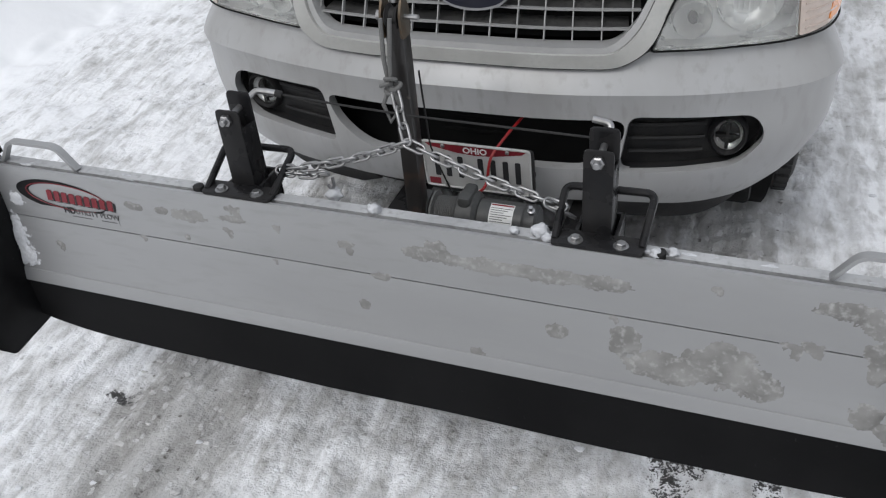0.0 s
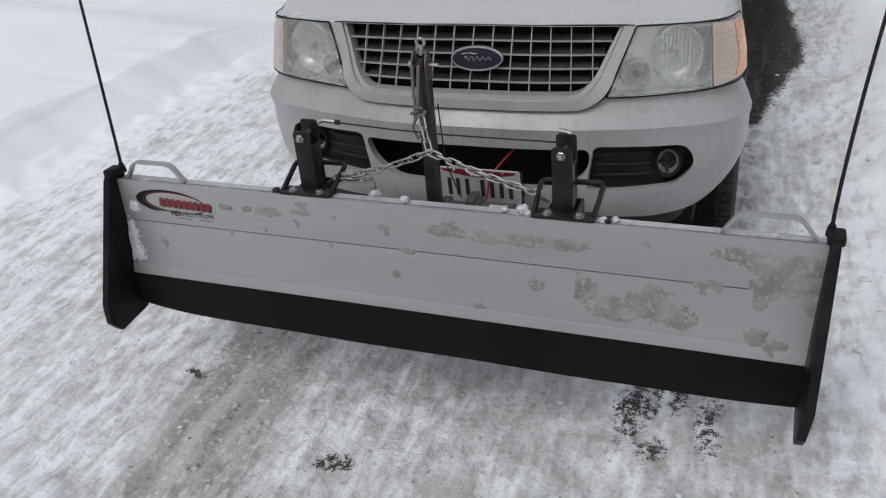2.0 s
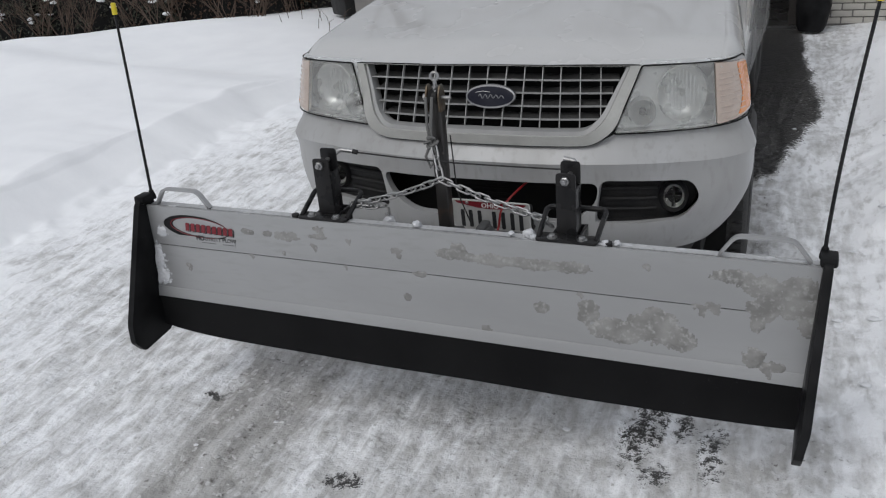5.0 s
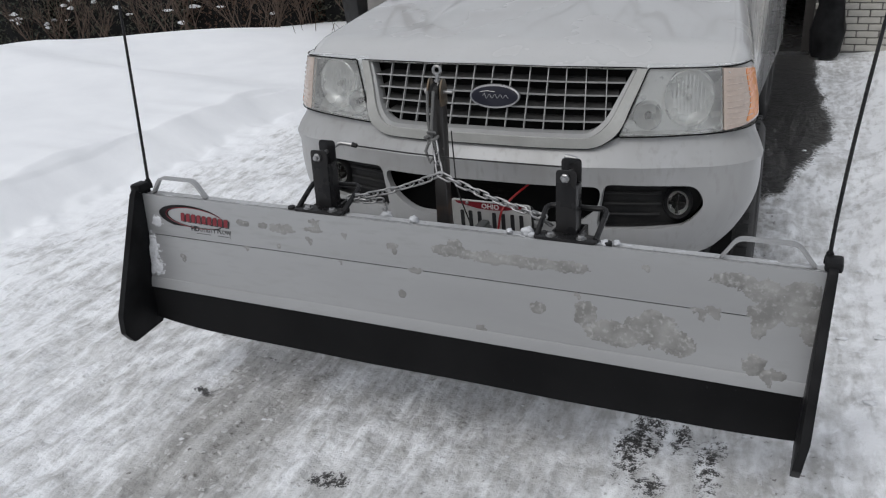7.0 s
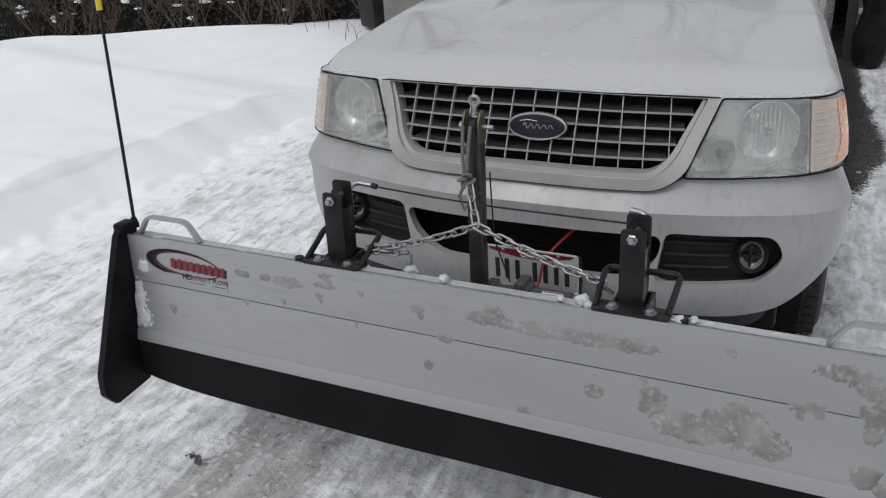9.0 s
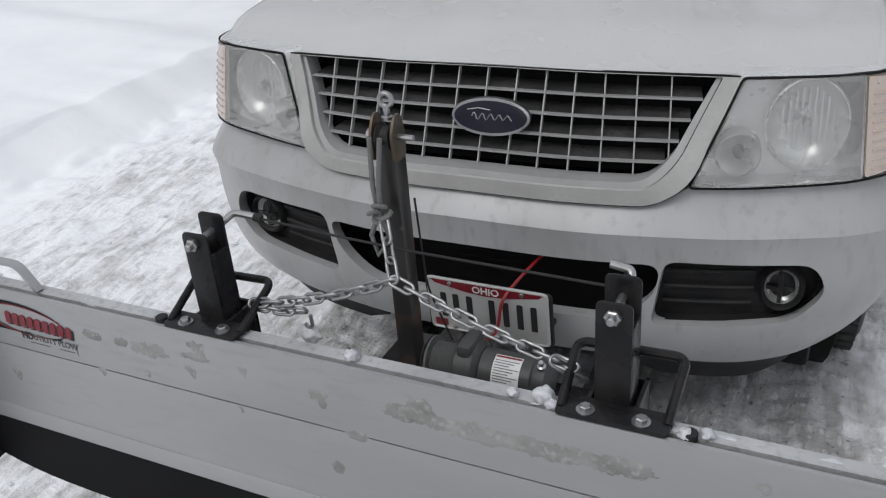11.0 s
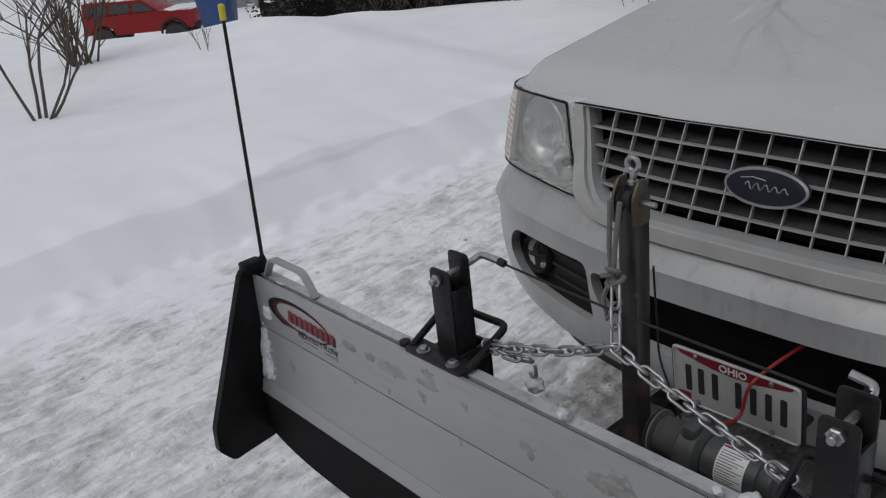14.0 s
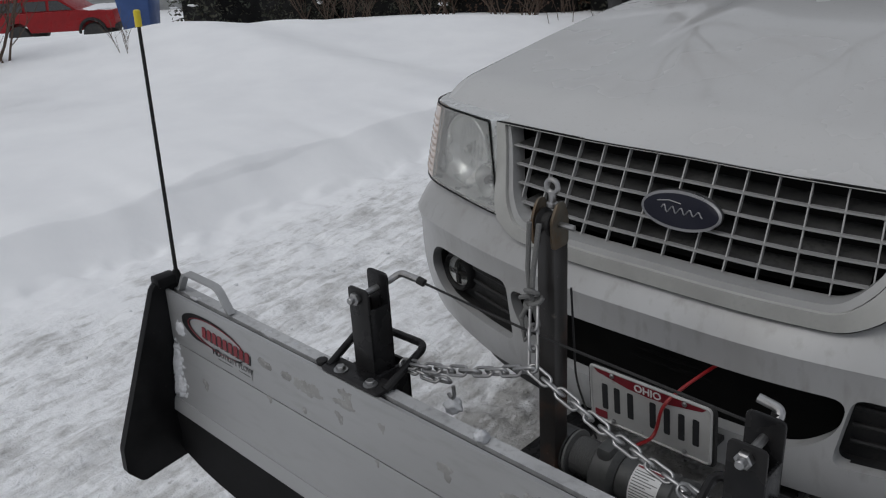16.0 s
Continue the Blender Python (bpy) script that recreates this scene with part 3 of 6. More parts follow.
part("valance", sheet(xs([(-0.80, 0.36), (-0.82, 0.46), (0.82, 0.46), (0.80, 0.36), (0.5, 0.33), (-0.5, 0.33)]), [], behind(0.09), 0.05, inward(0.03)), DARK, truck, "black plastic air dam")
for side in (-1, 1):
    lip = xs([(side * 0.36, 0.375), (side * 0.42, 0.452), (side * 0.70, 0.445), (side * 0.91, 0.45), (side * 0.90, 0.36), (side * 0.70, 0.335), (side * 0.44, 0.345)])
    part("lower_lip", sheet(lip, [], behind(0.022), 0.04, inward(0.05)), DARK, truck, "black plastic lip under the bumper corner")
# near-black sheet, its colour stands in for the shade inside the intake
part("intake_mesh", sheet(xs([(-0.45, 0.745), (0.45, 0.745), (0.45, 0.46), (-0.45, 0.46)]), [], behind(0.12), 0.06, inward(0.02)), VOID, truck, "near-black sheet for the shade in the bumper intake")
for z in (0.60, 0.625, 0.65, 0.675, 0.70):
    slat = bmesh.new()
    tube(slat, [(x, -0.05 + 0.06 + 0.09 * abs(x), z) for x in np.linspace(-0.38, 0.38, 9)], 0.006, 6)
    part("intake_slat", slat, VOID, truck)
for side in (-1, 1):
    pocket = part("fog_light_pocket", sheet(fog_hole[side], [], behind(0.055), 0.04, lambda u, v, co: co + Vector((0, -0.03, 0))), DARK, truck, "black plastic fog light surround")
    for z in (0.61, 0.65, 0.69):
        rib = bmesh.new()
        tube(rib, [Vector(behind(0.045)(s_at_x(side * x), z)) for x in (0.43, 0.5, 0.57, 0.63)], 0.006, 6)
        part("rib", rib, DARK, pocket)
    c = Vector(behind(0.03)(s_at_x(side * 0.70), 0.655))
    part("fog_light_bezel", lathe(bmesh.new(), [(0.0, 0.062), (0.02, 0.06), (0.03, 0.052), (0.02, 0.046), (0.0, 0.044)], c + Vector((0, 0.02, 0)), (side * 0.12, -1, 0)), DARK, pocket)
    lamp = part("fog_light", lathe(bmesh.new(), [(0.0, 0.044), (0.012, 0.043), (0.02, 0.034), (0.025, 0.018), (0.026, 0.0)], c + Vector((0, 0.014, 0)), (side * 0.12, -1, 0)), FOGGLASS, pocket, "round clear fog light")
    part("fog_reflector", lathe(bmesh.new(), [(0.0, 0.01), (0.012, 0.025), (0.03, 0.042), (0.031, 0.045), (0.0, 0.046), (-0.01, 0.01)], c + Vector((0, 0.036, 0)), (side * 0.12, -1, 0)), REFLECTOR, pocket)
    cross = bmesh.new()
    box(cross, (c.x - 0.005, c.y - 0.006, c.z - 0.036), (c.x + 0.005, c.y + 0.01, c.z + 0.036))
    box(cross, (c.x - 0.036, c.y - 0.004, c.z - 0.005), (c.x + 0.036, c.y + 0.01, c.z + 0.005))
    part("fog_bulb_shield", cross, DARK, pocket)

# grille: surround, bars and badge
outer_g = rounded(xs([(-0.568, 1.118), (0.568, 1.118), (0.483, 0.908), (0.41, 0.858), (-0.41, 0.858), (-0.483, 0.908)]), [0, 0, 0.07, 0.07, 0.07, 0.07])
inner_g = rounded(xs([(-0.526, 1.116), (0.526, 1.116), (0.443, 0.955), (0.388, 0.907), (-0.388, 0.907), (-0.443, 0.955)]), [0.005, 0.005, 0.05, 0.05, 0.05, 0.05])
lip_g = rounded(xs([(-0.536, 1.117), (0.536, 1.117), (0.456, 0.945), (0.397, 0.893), (-0.397, 0.893), (-0.456, 0.945)]), [0.005, 0.005, 0.05, 0.05, 0.05, 0.05])


def rake(z):
    """How far the grille leans back at a height."""
    return 0.105 * min(1.2, max(0.0, (z - 0.90) / 0.22))


def on_grille(push):
    def place(s, z):
        x, y = plan(s, -push - rake(z) * (1 - 0.5 * min(1, abs(s) / 0.6) ** 2) + 0.03 * smooth(1.12, 0.86, z))
        return (x, y, z)

    return place


part("grille_surround", sheet(outer_g, [lip_g], on_grille(-0.012), 0.04, inward(0.05)), GREYPLASTIC, truck, "dull silver grille surround")
seam = bmesh.new()
tube(seam, [Vector(on_grille(-0.006)(u, v)) for u, v in dense(outer_g, 0.03)[::-1]], 0.0042, 6, closed=True)
part("grille_seam", seam, VOID, truck, "dark gap round the grille surround")
part("grille_rim", sheet(lip_g, [inner_g], on_grille(-0.002), 0.04, inward(0.05)), BARS, truck)
# shade between the grille bars, put in as a near-black sheet
part("grille_backing", sheet(xs([(-0.545, 1.118), (0.545, 1.118), (0.47, 0.9), (-0.47, 0.9)]), [], on_grille(0.09), 0.08, inward(0.02)), VOID, truck, "near-black sheet for the shade behind the grille")


def grille_half(z):
    return fair(z, [(0.907, 0.388), (0.925, 0.42), (0.955, 0.445), (1.112, 0.523)])


for k in range(4):
    z = 0.938 + k * 0.0432
    bar, half = bmesh.new(), grille_half(z)
    ss = np.linspace(-s_at_x(half), s_at_x(half), 15)
    prof = [(-0.003, -0.0021), (-0.003, 0.0021), (0.010, 0.0017), (0.010, -0.0017)]
    rows_ = [[bar.verts.new((*plan(s, -dy - 0.004 - rake(z) * (1 - 0.5 * min(1, abs(s) / 0.6) ** 2)), z + dz)) for dy, dz in prof] for s in ss]
    for a, b in zip(rows_, rows_[1:]):
        for i in range(4):
            bar.faces.new((a[i], a[(i + 1) % 4], b[(i + 1) % 4], b[i]))
    bar.faces.new(rows_[0])
    bar.faces.new(rows_[-1][::-1])
    bar_ob = part("grille_bar", bar, BARS, truck)
    louver = bmesh.new()
    rows_ = [[louver.verts.new((*plan(s, -dy - 0.004 - rake(z) * (1 - 0.5 * min(1, abs(s) / 0.6) ** 2)), z + dz)) for dy, dz in ((0.012, -0.002), (0.012, 0.002), (0.06, 0.010), (0.06, 0.006))] for s in ss]
    for a, b in zip(rows_, rows_[1:]):
        for i in range(4):
            louver.faces.new((a[i], a[(i + 1) % 4], b[(i + 1) % 4], b[i]))
    louver.faces.new(rows_[0])
    louver.faces.new(rows_[-1][::-1])
    part("louver", louver, LOUVER, bar_ob, "black louver behind the bar")
for k in range(13):
    x = -0.438 + k * 0.073
    top = 1.112
    low = 0.91
    if abs(x) > 0.385:
        low = fair(abs(x), [(0.388, 0.907), (0.42, 0.925), (0.445, 0.955), (0.523, 1.112)])
    s = s_at_x(x)
    fin = bmesh.new()
    lean_in = 1 - 0.5 * min(1, abs(s) / 0.6) ** 2
    vs = [fin.verts.new((plan(s, -d - rake(z) * lean_in)[0] + dx, plan(s, -d - rake(z) * lean_in)[1], z)) for z in (low, top) for d, dxs in ((0.006, (-0.0016, 0.0016)), (0.018, (0.0013, -0.0013))) for dx in dxs]
    for q in ((0, 1, 2, 3), (7, 6, 5, 4), (0, 4, 5, 1), (1, 5, 6, 2), (2, 6, 7, 3), (3, 7, 4, 0)):
        fin.faces.new([vs[i] for i in q])
    part("grille_fin", fin, BARS, truck)
badge_c = Vector((0.008, -0.006, 1.017))


def oval(a, b, n=40):
    return [(a * math.cos(2 * math.pi * i / n), b * math.sin(2 * math.pi * i / n)) for i in range(n)]


def on_badge(u, v, w):
    return badge_c + Vector((u, -w + 0.08 * u * u + 0.34 * v, v))


badge = part("badge", prism(bmesh.new(), oval(0.098, 0.041), on_badge, 0.012, 0.003), RIMCHROME, truck, "chrome-rimmed oval maker's badge")
part("badge_field", prism(bmesh.new(), oval(0.0905, 0.0345), on_badge, 0.0135, 0.001), NAVY, badge, "navy enamel oval")
script = bmesh.new()
wave = [(-0.045 + 0.1 * t, 0.007 * math.sin(t * 30) * (1.1 - 0.4 * t)) for t in np.linspace(0, 1, 34)]
tube(script, [on_badge(u, v, 0.0137) for u, v in wave], 0.0017, 6)
tube(script, [on_badge(u, v, 0.0137) for u, v in ((-0.058, 0.013), (-0.03, 0.018), (0.0, 0.015))], 0.0014, 6)
part("badge_mark", script, RIMCHROME, badge, "pale wavy stroke")

# headlights
for side in (-1, 1):
    sgn = lambda pts: [(side * u, v) for u, v in pts]
    s_in_t, s_in_b, s_out, s_end = s_at_x(0.575), s_at_x(0.487), s_at_x(0.812 if side < 0 else 0.842), s_at_y(0.30)
    clear = rounded(sgn([(s_in_t, 1.12), (s_out, 1.118), (s_out, 0.908), (s_in_b, 0.900)]), [0.008, 0.006, 0.006, 0.012])
    corner = rounded(sgn([(s_out + 0.006, 1.114), (s_end, 1.095), (s_end + 0.01, 1.0), (s_end - 0.02, 0.925), (s_out + 0.006, 0.909)]), [0.006, 0.03, 0.02, 0.02, 0.006])

    def skin(push, tilt=0.2):
        def place(s, z):
            return (*plan(s, push + tilt * (1.0 - z)), z)

        return place

    head = part("headlight", sheet(rounded(sgn([(s_in_t - 0.006, 1.125), (s_end + 0.004, 1.117), (s_end + 0.014, 1.0), (s_end - 0.02, 0.905), (s_in_b - 0.008, 0.894)]), [0.01, 0.03, 0.02, 0.03, 0.012]), [], skin(-0.085), 0.05, lambda u, v, co: co + (Vector(skin(-0.004)(u, v)) - co)), REFLECTOR, truck, "hazed clear headlight with silvered reflector")
    part("lens", sheet(clear, [], skin(0.006), 0.03, lambda u, v, co: co + (Vector(skin(-0.006)(u, v)) - co)), LENS, head)
    amber = part("turn_signal", sheet(corner, [], skin(0.005), 0.03, lambda u, v, co: co + (Vector(skin(-0.02)(u, v)) - co)), PALELENS, head, "faded corner lamp with amber edge")
    edge = rounded(sgn([(s_end - 0.10, 1.10), (s_end - 0.006, 1.088), (s_end + 0.004, 1.0), (s_end - 0.03, 0.935), (s_end - 0.13, 0.922), (s_end - 0.085, 0.99)]), 0.015)
    part("amber_band", sheet(edge, [], skin(0.0075), 0.03, lambda u, v, co: co + (Vector(skin(0.004)(u, v)) - co)), AMBER, amber, "amber plastic band")
    for k in range(9):
        z = 0.925 + k * 0.019
        rib = bmesh.new()
        tube(rib, [Vector(skin(0.006)(side * s, z)) for s in np.linspace(s_out + 0.02, s_end - 0.085, 5)], 0.0022, 5)
        part("lens_rib", rib, PALELENS, amber)
    ring_gap = bmesh.new()
    tube(ring_gap, [Vector(skin(0.001)(u, v)) for u, v in dense(rounded(sgn([(s_in_t - 0.005, 1.123), (s_end + 0.002, 1.114), (s_end + 0.012, 1.0), (s_end - 0.022, 0.906), (s_in_b - 0.007, 0.895)]), [0.01, 0.03, 0.02, 0.03, 0.012]), 0.03)], 0.0027, 6, closed=True)
    part("headlight_seam", ring_gap, VOID, head, "dark gap round the headlight")
    # main bowl and the smaller high-beam bowl inside
    for name, x, z, r, push in (("low_beam_bowl", 0.695 if side < 0 else 0.725, 1.012, 0.098, -0.062), ("high_beam_bowl", 0.575, 0.957, 0.046, -0.05)):
        c = Vector(skin(push)(side * s_at_x(x), z))
        ax = Vector((side * 0.22, -1, 0.0))
        bowl = part(name, lathe(bmesh.new(), [(-0.03, r * 0.2), (-0.018, r * 0.55), (0.004, r * 0.9), (0.018, r), (0.022, r), (0.02, r * 1.04), (-0.03, r * 1.04), (-0.04, r * 0.3)], c, ax, 32), REFLECTOR, head)
        part("bulb", lathe(bmesh.new(), [(-0.02, 0.012), (0.005, 0.012), (0.018, 0.01), (0.022, 0.0)], c, ax, 16), GREYPLASTIC if r > 0.06 else DARK, bowl)
        if r > 0.06:
            for k in range(-5, 6):
                flute = bmesh.new()
                dx = k * 0.015
                hh = math.sqrt(max(r * r - dx * dx, 0)) * 0.8
                tube(flute, [c + Vector((dx, 0.004 + side * dx * 0.22 + 0.012 * abs(dx) / r, dz)) for dz in (-hh * 0.7, 0, hh)], 0.003, 5)
                part("flute", flute, REFLECTOR, bowl)

# hood, fenders and the body behind
def hood_edge(x):
    """Where the hood's leading edge stands."""
    return float(np.interp(abs(x), PX, PY)) + 0.09 - 0.05 * (abs(x) / 0.85) ** 2


def hood_z(x, y):
    crown = 0.032 * (1 - (abs(x) / 0.85) ** 2.2)
    rise = 0.168 * smooth(-0.1, 1.5, y) ** 0.7 if y > -0.1 else 0
    nose = -0.042 * smooth(0.15, 0.0, y - hood_edge(x))
    bulge = 0.012 * smooth(0.45, 0.38, abs(x)) * smooth(0.0, 0.5, y)
    return 1.122 + crown + rise + nose + bulge


front = [(x, hood_edge(x)) for x in np.linspace(-0.848, 0.848, 34)]
hood_outline = front + [(0.85, 0.5), (0.85, 1.18), (0.4, 1.27), (-0.4, 1.27), (-0.85, 1.18), (-0.85, 0.5)]
part("hood", sheet(hood_outline, [], lambda x, y: (x, y, hood_z(x, y)), 0.05, lambda u, v, co: co + Vector((0, 0.012, -0.010))), PAINT, truck, "white painted hood reflecting the sky")
AXLE, ARCH = 0.97, 0.43
for side in (-1, 1):
    def fender_at(y, t):
        """Down the fender: t is the way from the hood's gap over the shoulder to the sill."""
        ztop = hood_z(0.835, y)
        px = float(np.interp(y, [0.13, 0.2, 0.3, 0.45], [0.878, 0.908, 0.928, 0.932]))
        if t < 0.16:
            a = t / 0.16 * math.pi / 2
            x, z = 0.857 + (px - 0.857) * math.sin(a), ztop - 0.004 - 0.11 * (1 - math.cos(a))
        else:
            x, z = px + 0.008 * math.sin((t - 0.16) * 4), ztop - 0.114 - (t - 0.16)
        return (side * x, y, z)

    def t_of(y, z):
        return hood_z(0.835, y) - 0.114 - z + 0.16

    arc = [(AXLE - ARCH * math.cos(a), 0.40 + ARCH * math.sin(a)) for a in np.linspace(0.1, math.pi - 0.1, 22)]
    fender_outline = [(0.135, 0.0), (1.24, 0.0), (1.4, 0.03), (1.4, t_of(1.4, 0.42))] + [(y, t_of(y, z)) for y, z in arc[::-1]] + [(0.475, t_of(0.475, 0.9)), (0.305, t_of(0.305, 0.9)), (0.305, 0.17), (0.30, 0.125), (0.25, 0.115), (0.17, 0.085)]
    part("fender", sheet(fender_outline, [], fender_at, 0.05, lambda u, v, co: co + Vector((-side * 0.03, 0, -0.004))), PAINT, truck)
    liner = bmesh.new()
    lathe(liner, [(0.25, 0.05), (0.25, 0.44), (0.0, 0.44), (0.0, 0.46), (0.28, 0.46), (0.3, 0.05)], (side * 0.905, AXLE, 0.40), (-side, 0, 0), 28)
    part("wheel_arch_liner", liner, VOID, truck)
    for y in (AXLE, AXLE + 2.89):
        c = (side * 0.678, y, 0.365)
        wheel = part("wheel", lathe(bmesh.new(), [(0.02, 0.05), (0.15, 0.2), (0.19, 0.225), (0.20, 0.22), (0.15, 0.19), (0.14, 0.06), (0.17, 0.04), (0.17, 0.0)], c, (side, 0, 0), 28), CHROME, truck, "silver alloy wheel")
        part("tyre", lathe(bmesh.new(), [(0.0, 0.22), (0.0, 0.32), (0.012, 0.345), (0.035, 0.362), (0.065, 0.369), (0.175, 0.369), (0.205, 0.362), (0.228, 0.345), (0.24, 0.32), (0.235, 0.24), (0.215, 0.218)], c, (side, 0, 0), 48), TYRE, wheel, "black tyre with packed grime")
        if y == AXLE:
            tread = bmesh.new()
            for k in range(44):
                a = 2 * math.pi * k / 44
                m = Matrix.Translation((c[0], c[1], c[2])) @ Matrix.Rotation(a, 4, "X")
                for j, off in enumerate((0.035, 0.09, 0.145, 0.2)):
                    box(tread, (side * off - 0.022, -0.019 + 0.006 * (j % 2), 0.364), (side * off + 0.022, 0.013 + 0.006 * (j % 2), 0.376), m=m)
            part("tread", tread, TYRE, wheel)
for side in (-1, 1):
    sides = bmesh.new()
    outline = [(1.41, 0.42), (1.41, 1.17), (3.4, 1.2), (4.75, 1.18), (4.8, 0.9), (4.75, 0.45)]
    prism(sides, outline, lambda u, v, w: Vector((side * (0.925 - w), u, v)), 0.04, 0.006)
    part("body_side", sides, PAINT, truck)
cabin = bmesh.new()
lo = [(-0.80, 1.30, 1.24), (0.80, 1.30, 1.24), (0.88, 4.7, 1.2), (-0.88, 4.7, 1.2)]
hi = [(-0.62, 2.0, 1.74), (0.62, 2.0, 1.74), (0.68, 4.5, 1.78), (-0.68, 4.5, 1.78)]
va, vb = [cabin.verts.new(p) for p in lo], [cabin.verts.new(p) for p in hi]
cabin.faces.new(vb)
cabin.faces.new(va[::-1])
for i in range(4):
    cabin.faces.new((va[i], va[(i + 1) % 4], vb[(i + 1) % 4], vb[i]))
bmesh.ops.bevel(cabin, geom=cabin.edges[:], offset=0.05, segments=3, profile=0.5, affect="EDGES")
part("cabin", cabin, PAINT, truck)
ws = bmesh.new()
prism(ws, rounded([(-0.74, 0.02), (0.74, 0.02), (0.6, 0.8), (-0.6, 0.8)], 0.06), lambda u, v, w: Vector((u, 1.30 + v * 0.81 - w * 0.6 + 0.02, 1.235 + v * 0.585 + w * 0.8)), 0.03, 0.004)
part("windshield", ws, SCREEN, truck, "dark windshield")
cowl = bmesh.new()
box(cowl, (-0.84, 1.26, 1.19), (0.84, 1.42, 1.255), 0.02)
part("cowl", cowl, DARK, truck)
for side in (-1, 1):
    wiper = bmesh.new()
    tube(wiper, [(side * 0.1 + 0.3, 1.34, 1.262), (side * 0.1 - 0.1, 1.37, 1.275), (side * 0.1 - 0.36, 1.40, 1.29)], 0.008, 6)
    part("wiper", wiper, DARK, truck)
floor_pan = boxed((-0.8, 0.25, 0.3), (0.8, 4.6, 0.42), 0.02)
part("chassis", floor_pan, VOID, truck)
part("engine_bay", boxed((-0.78, 0.22, 0.43), (0.78, 1.2, 1.06), 0.02), VOID, truck)

# the flank beside the garage door stands a little further in than the other
def under(ob, top):
    while ob.parent:
        ob = ob.parent
    return ob == top


for ob in [o for o in bpy.data.objects if o.type == "MESH" and under(o, truck)]:
    kind_of = ob.name.split(".")[0]
    share = 0.3 if kind_of in ("wheel", "tyre", "tread") else 1.0
    for vert in ob.data.vertices:
        x, y, z = vert.co
        vert.co.x -= (share if y < 2 else 1.0) * (0.06 + 0.14 * min(1.3, max(0.0, y - 0.3))) * smooth(0.45, 0.92, x)
        if not kind_of.startswith("badge"):
            vert.co.x -= (0.010 + 0.011 * smooth(0.75, 0.88, z)) * (1 - smooth(0.45, 0.62, x))

# number plate
plate = thing("number_plate", (0.05, -0.2, 0.52), "white state number plate with a red top band", "number plate")
PC = Vector((0.05, -0.185, 0.60))


def on_plate(u, v, w):
    return PC + Vector((u, -w - 0.10 * v, v))


part("plate", prism(bmesh.new(), rounded([(-0.1525, -0.076), (0.1525, -0.076), (0.1525, 0.076), (-0.1525, 0.076)], 0.012), on_plate, 0.003, 0.001), PLATEWHITE, plate)
rim = bmesh.new()
tube(rim, [on_plate(u, v, 0.003) for u, v in rounded([(-0.149, -0.0725), (0.149, -0.0725), (0.149, 0.0725), (-0.149, 0.0725)], 0.012)], 0.003, 6, closed=True)
part("plate_rim", rim, PLATEWHITE, plate)
part("red_band", prism(bmesh.new(), [(-0.14, 0.069), (-0.13, 0.06), (-0.05, 0.045), (0, 0.042), (0.05, 0.045), (0.13, 0.06), (0.14, 0.069)], on_plate, 0.0042), RED, plate)
lettering("OHIO", 0.026, Matrix.Translation(on_plate(0, 0.0555, 0.0046)) @ Matrix.Rotation(radians(95), 4, "X"), PAPER, "state_name", plate, 0.0006)
for x in (-0.112, -0.08, -0.045, 0.012, 0.047, 0.082, 0.116):
    part("number_bar", prism(bmesh.new(), rounded([(x - 0.0075, -0.037), (x + 0.0075, -0.037), (x + 0.0075, 0.033), (x - 0.0075, 0.033)], 0.004), on_plate, 0.0042), BLACKINK, plate)
part("sticker", prism(bmesh.new(), rounded([(-0.14, -0.066), (-0.108, -0.066), (-0.108, -0.046), (-0.14, -0.046)], 0.002), on_plate, 0.0044), RED, plate)
for u in (-0.09, 0.09):
    for v in (-0.064, 0.064):
        part("screw", lathe(bmesh.new(), [(0, 0.006), (0.003, 0.006), (0.005, 0.003)], on_plate(u, v, 0.004), (0, -1, 0), 10), ZINC, plate)
part("plate_bracket", prism(bmesh.new(), rounded([(-0.158, -0.082), (0.158, -0.082), (0.158, 0.07), (-0.158, 0.07)], 0.01), lambda u, v, w: on_plate(u, v, w - 0.012), 0.010, 0.002), DARK, plate)
part("bracket_arm", boxed((-0.09, -0.175, 0.54), (0.19, -0.05, 0.555), 0.003), DARK, plate)


# ---- the plow's mount on the truck: two guide posts, cross tube, lift post ----
mount = thing("plow_mount", (0.05, -0.4, 0.3), "black steel plow mount with two guide posts and a lift post", "plow mount")
cross = boxed((-0.47, -0.565, 0.36), (0.57, -0.505, 0.42), 0.006)
part("cross_tube", cross, STEEL, mount)
for x in (-0.22, 0.30):
    part("push_arm", boxed((x - 0.03, -0.5, 0.35), (x + 0.03, 0.6, 0.41), 0.006), STEEL, mount)


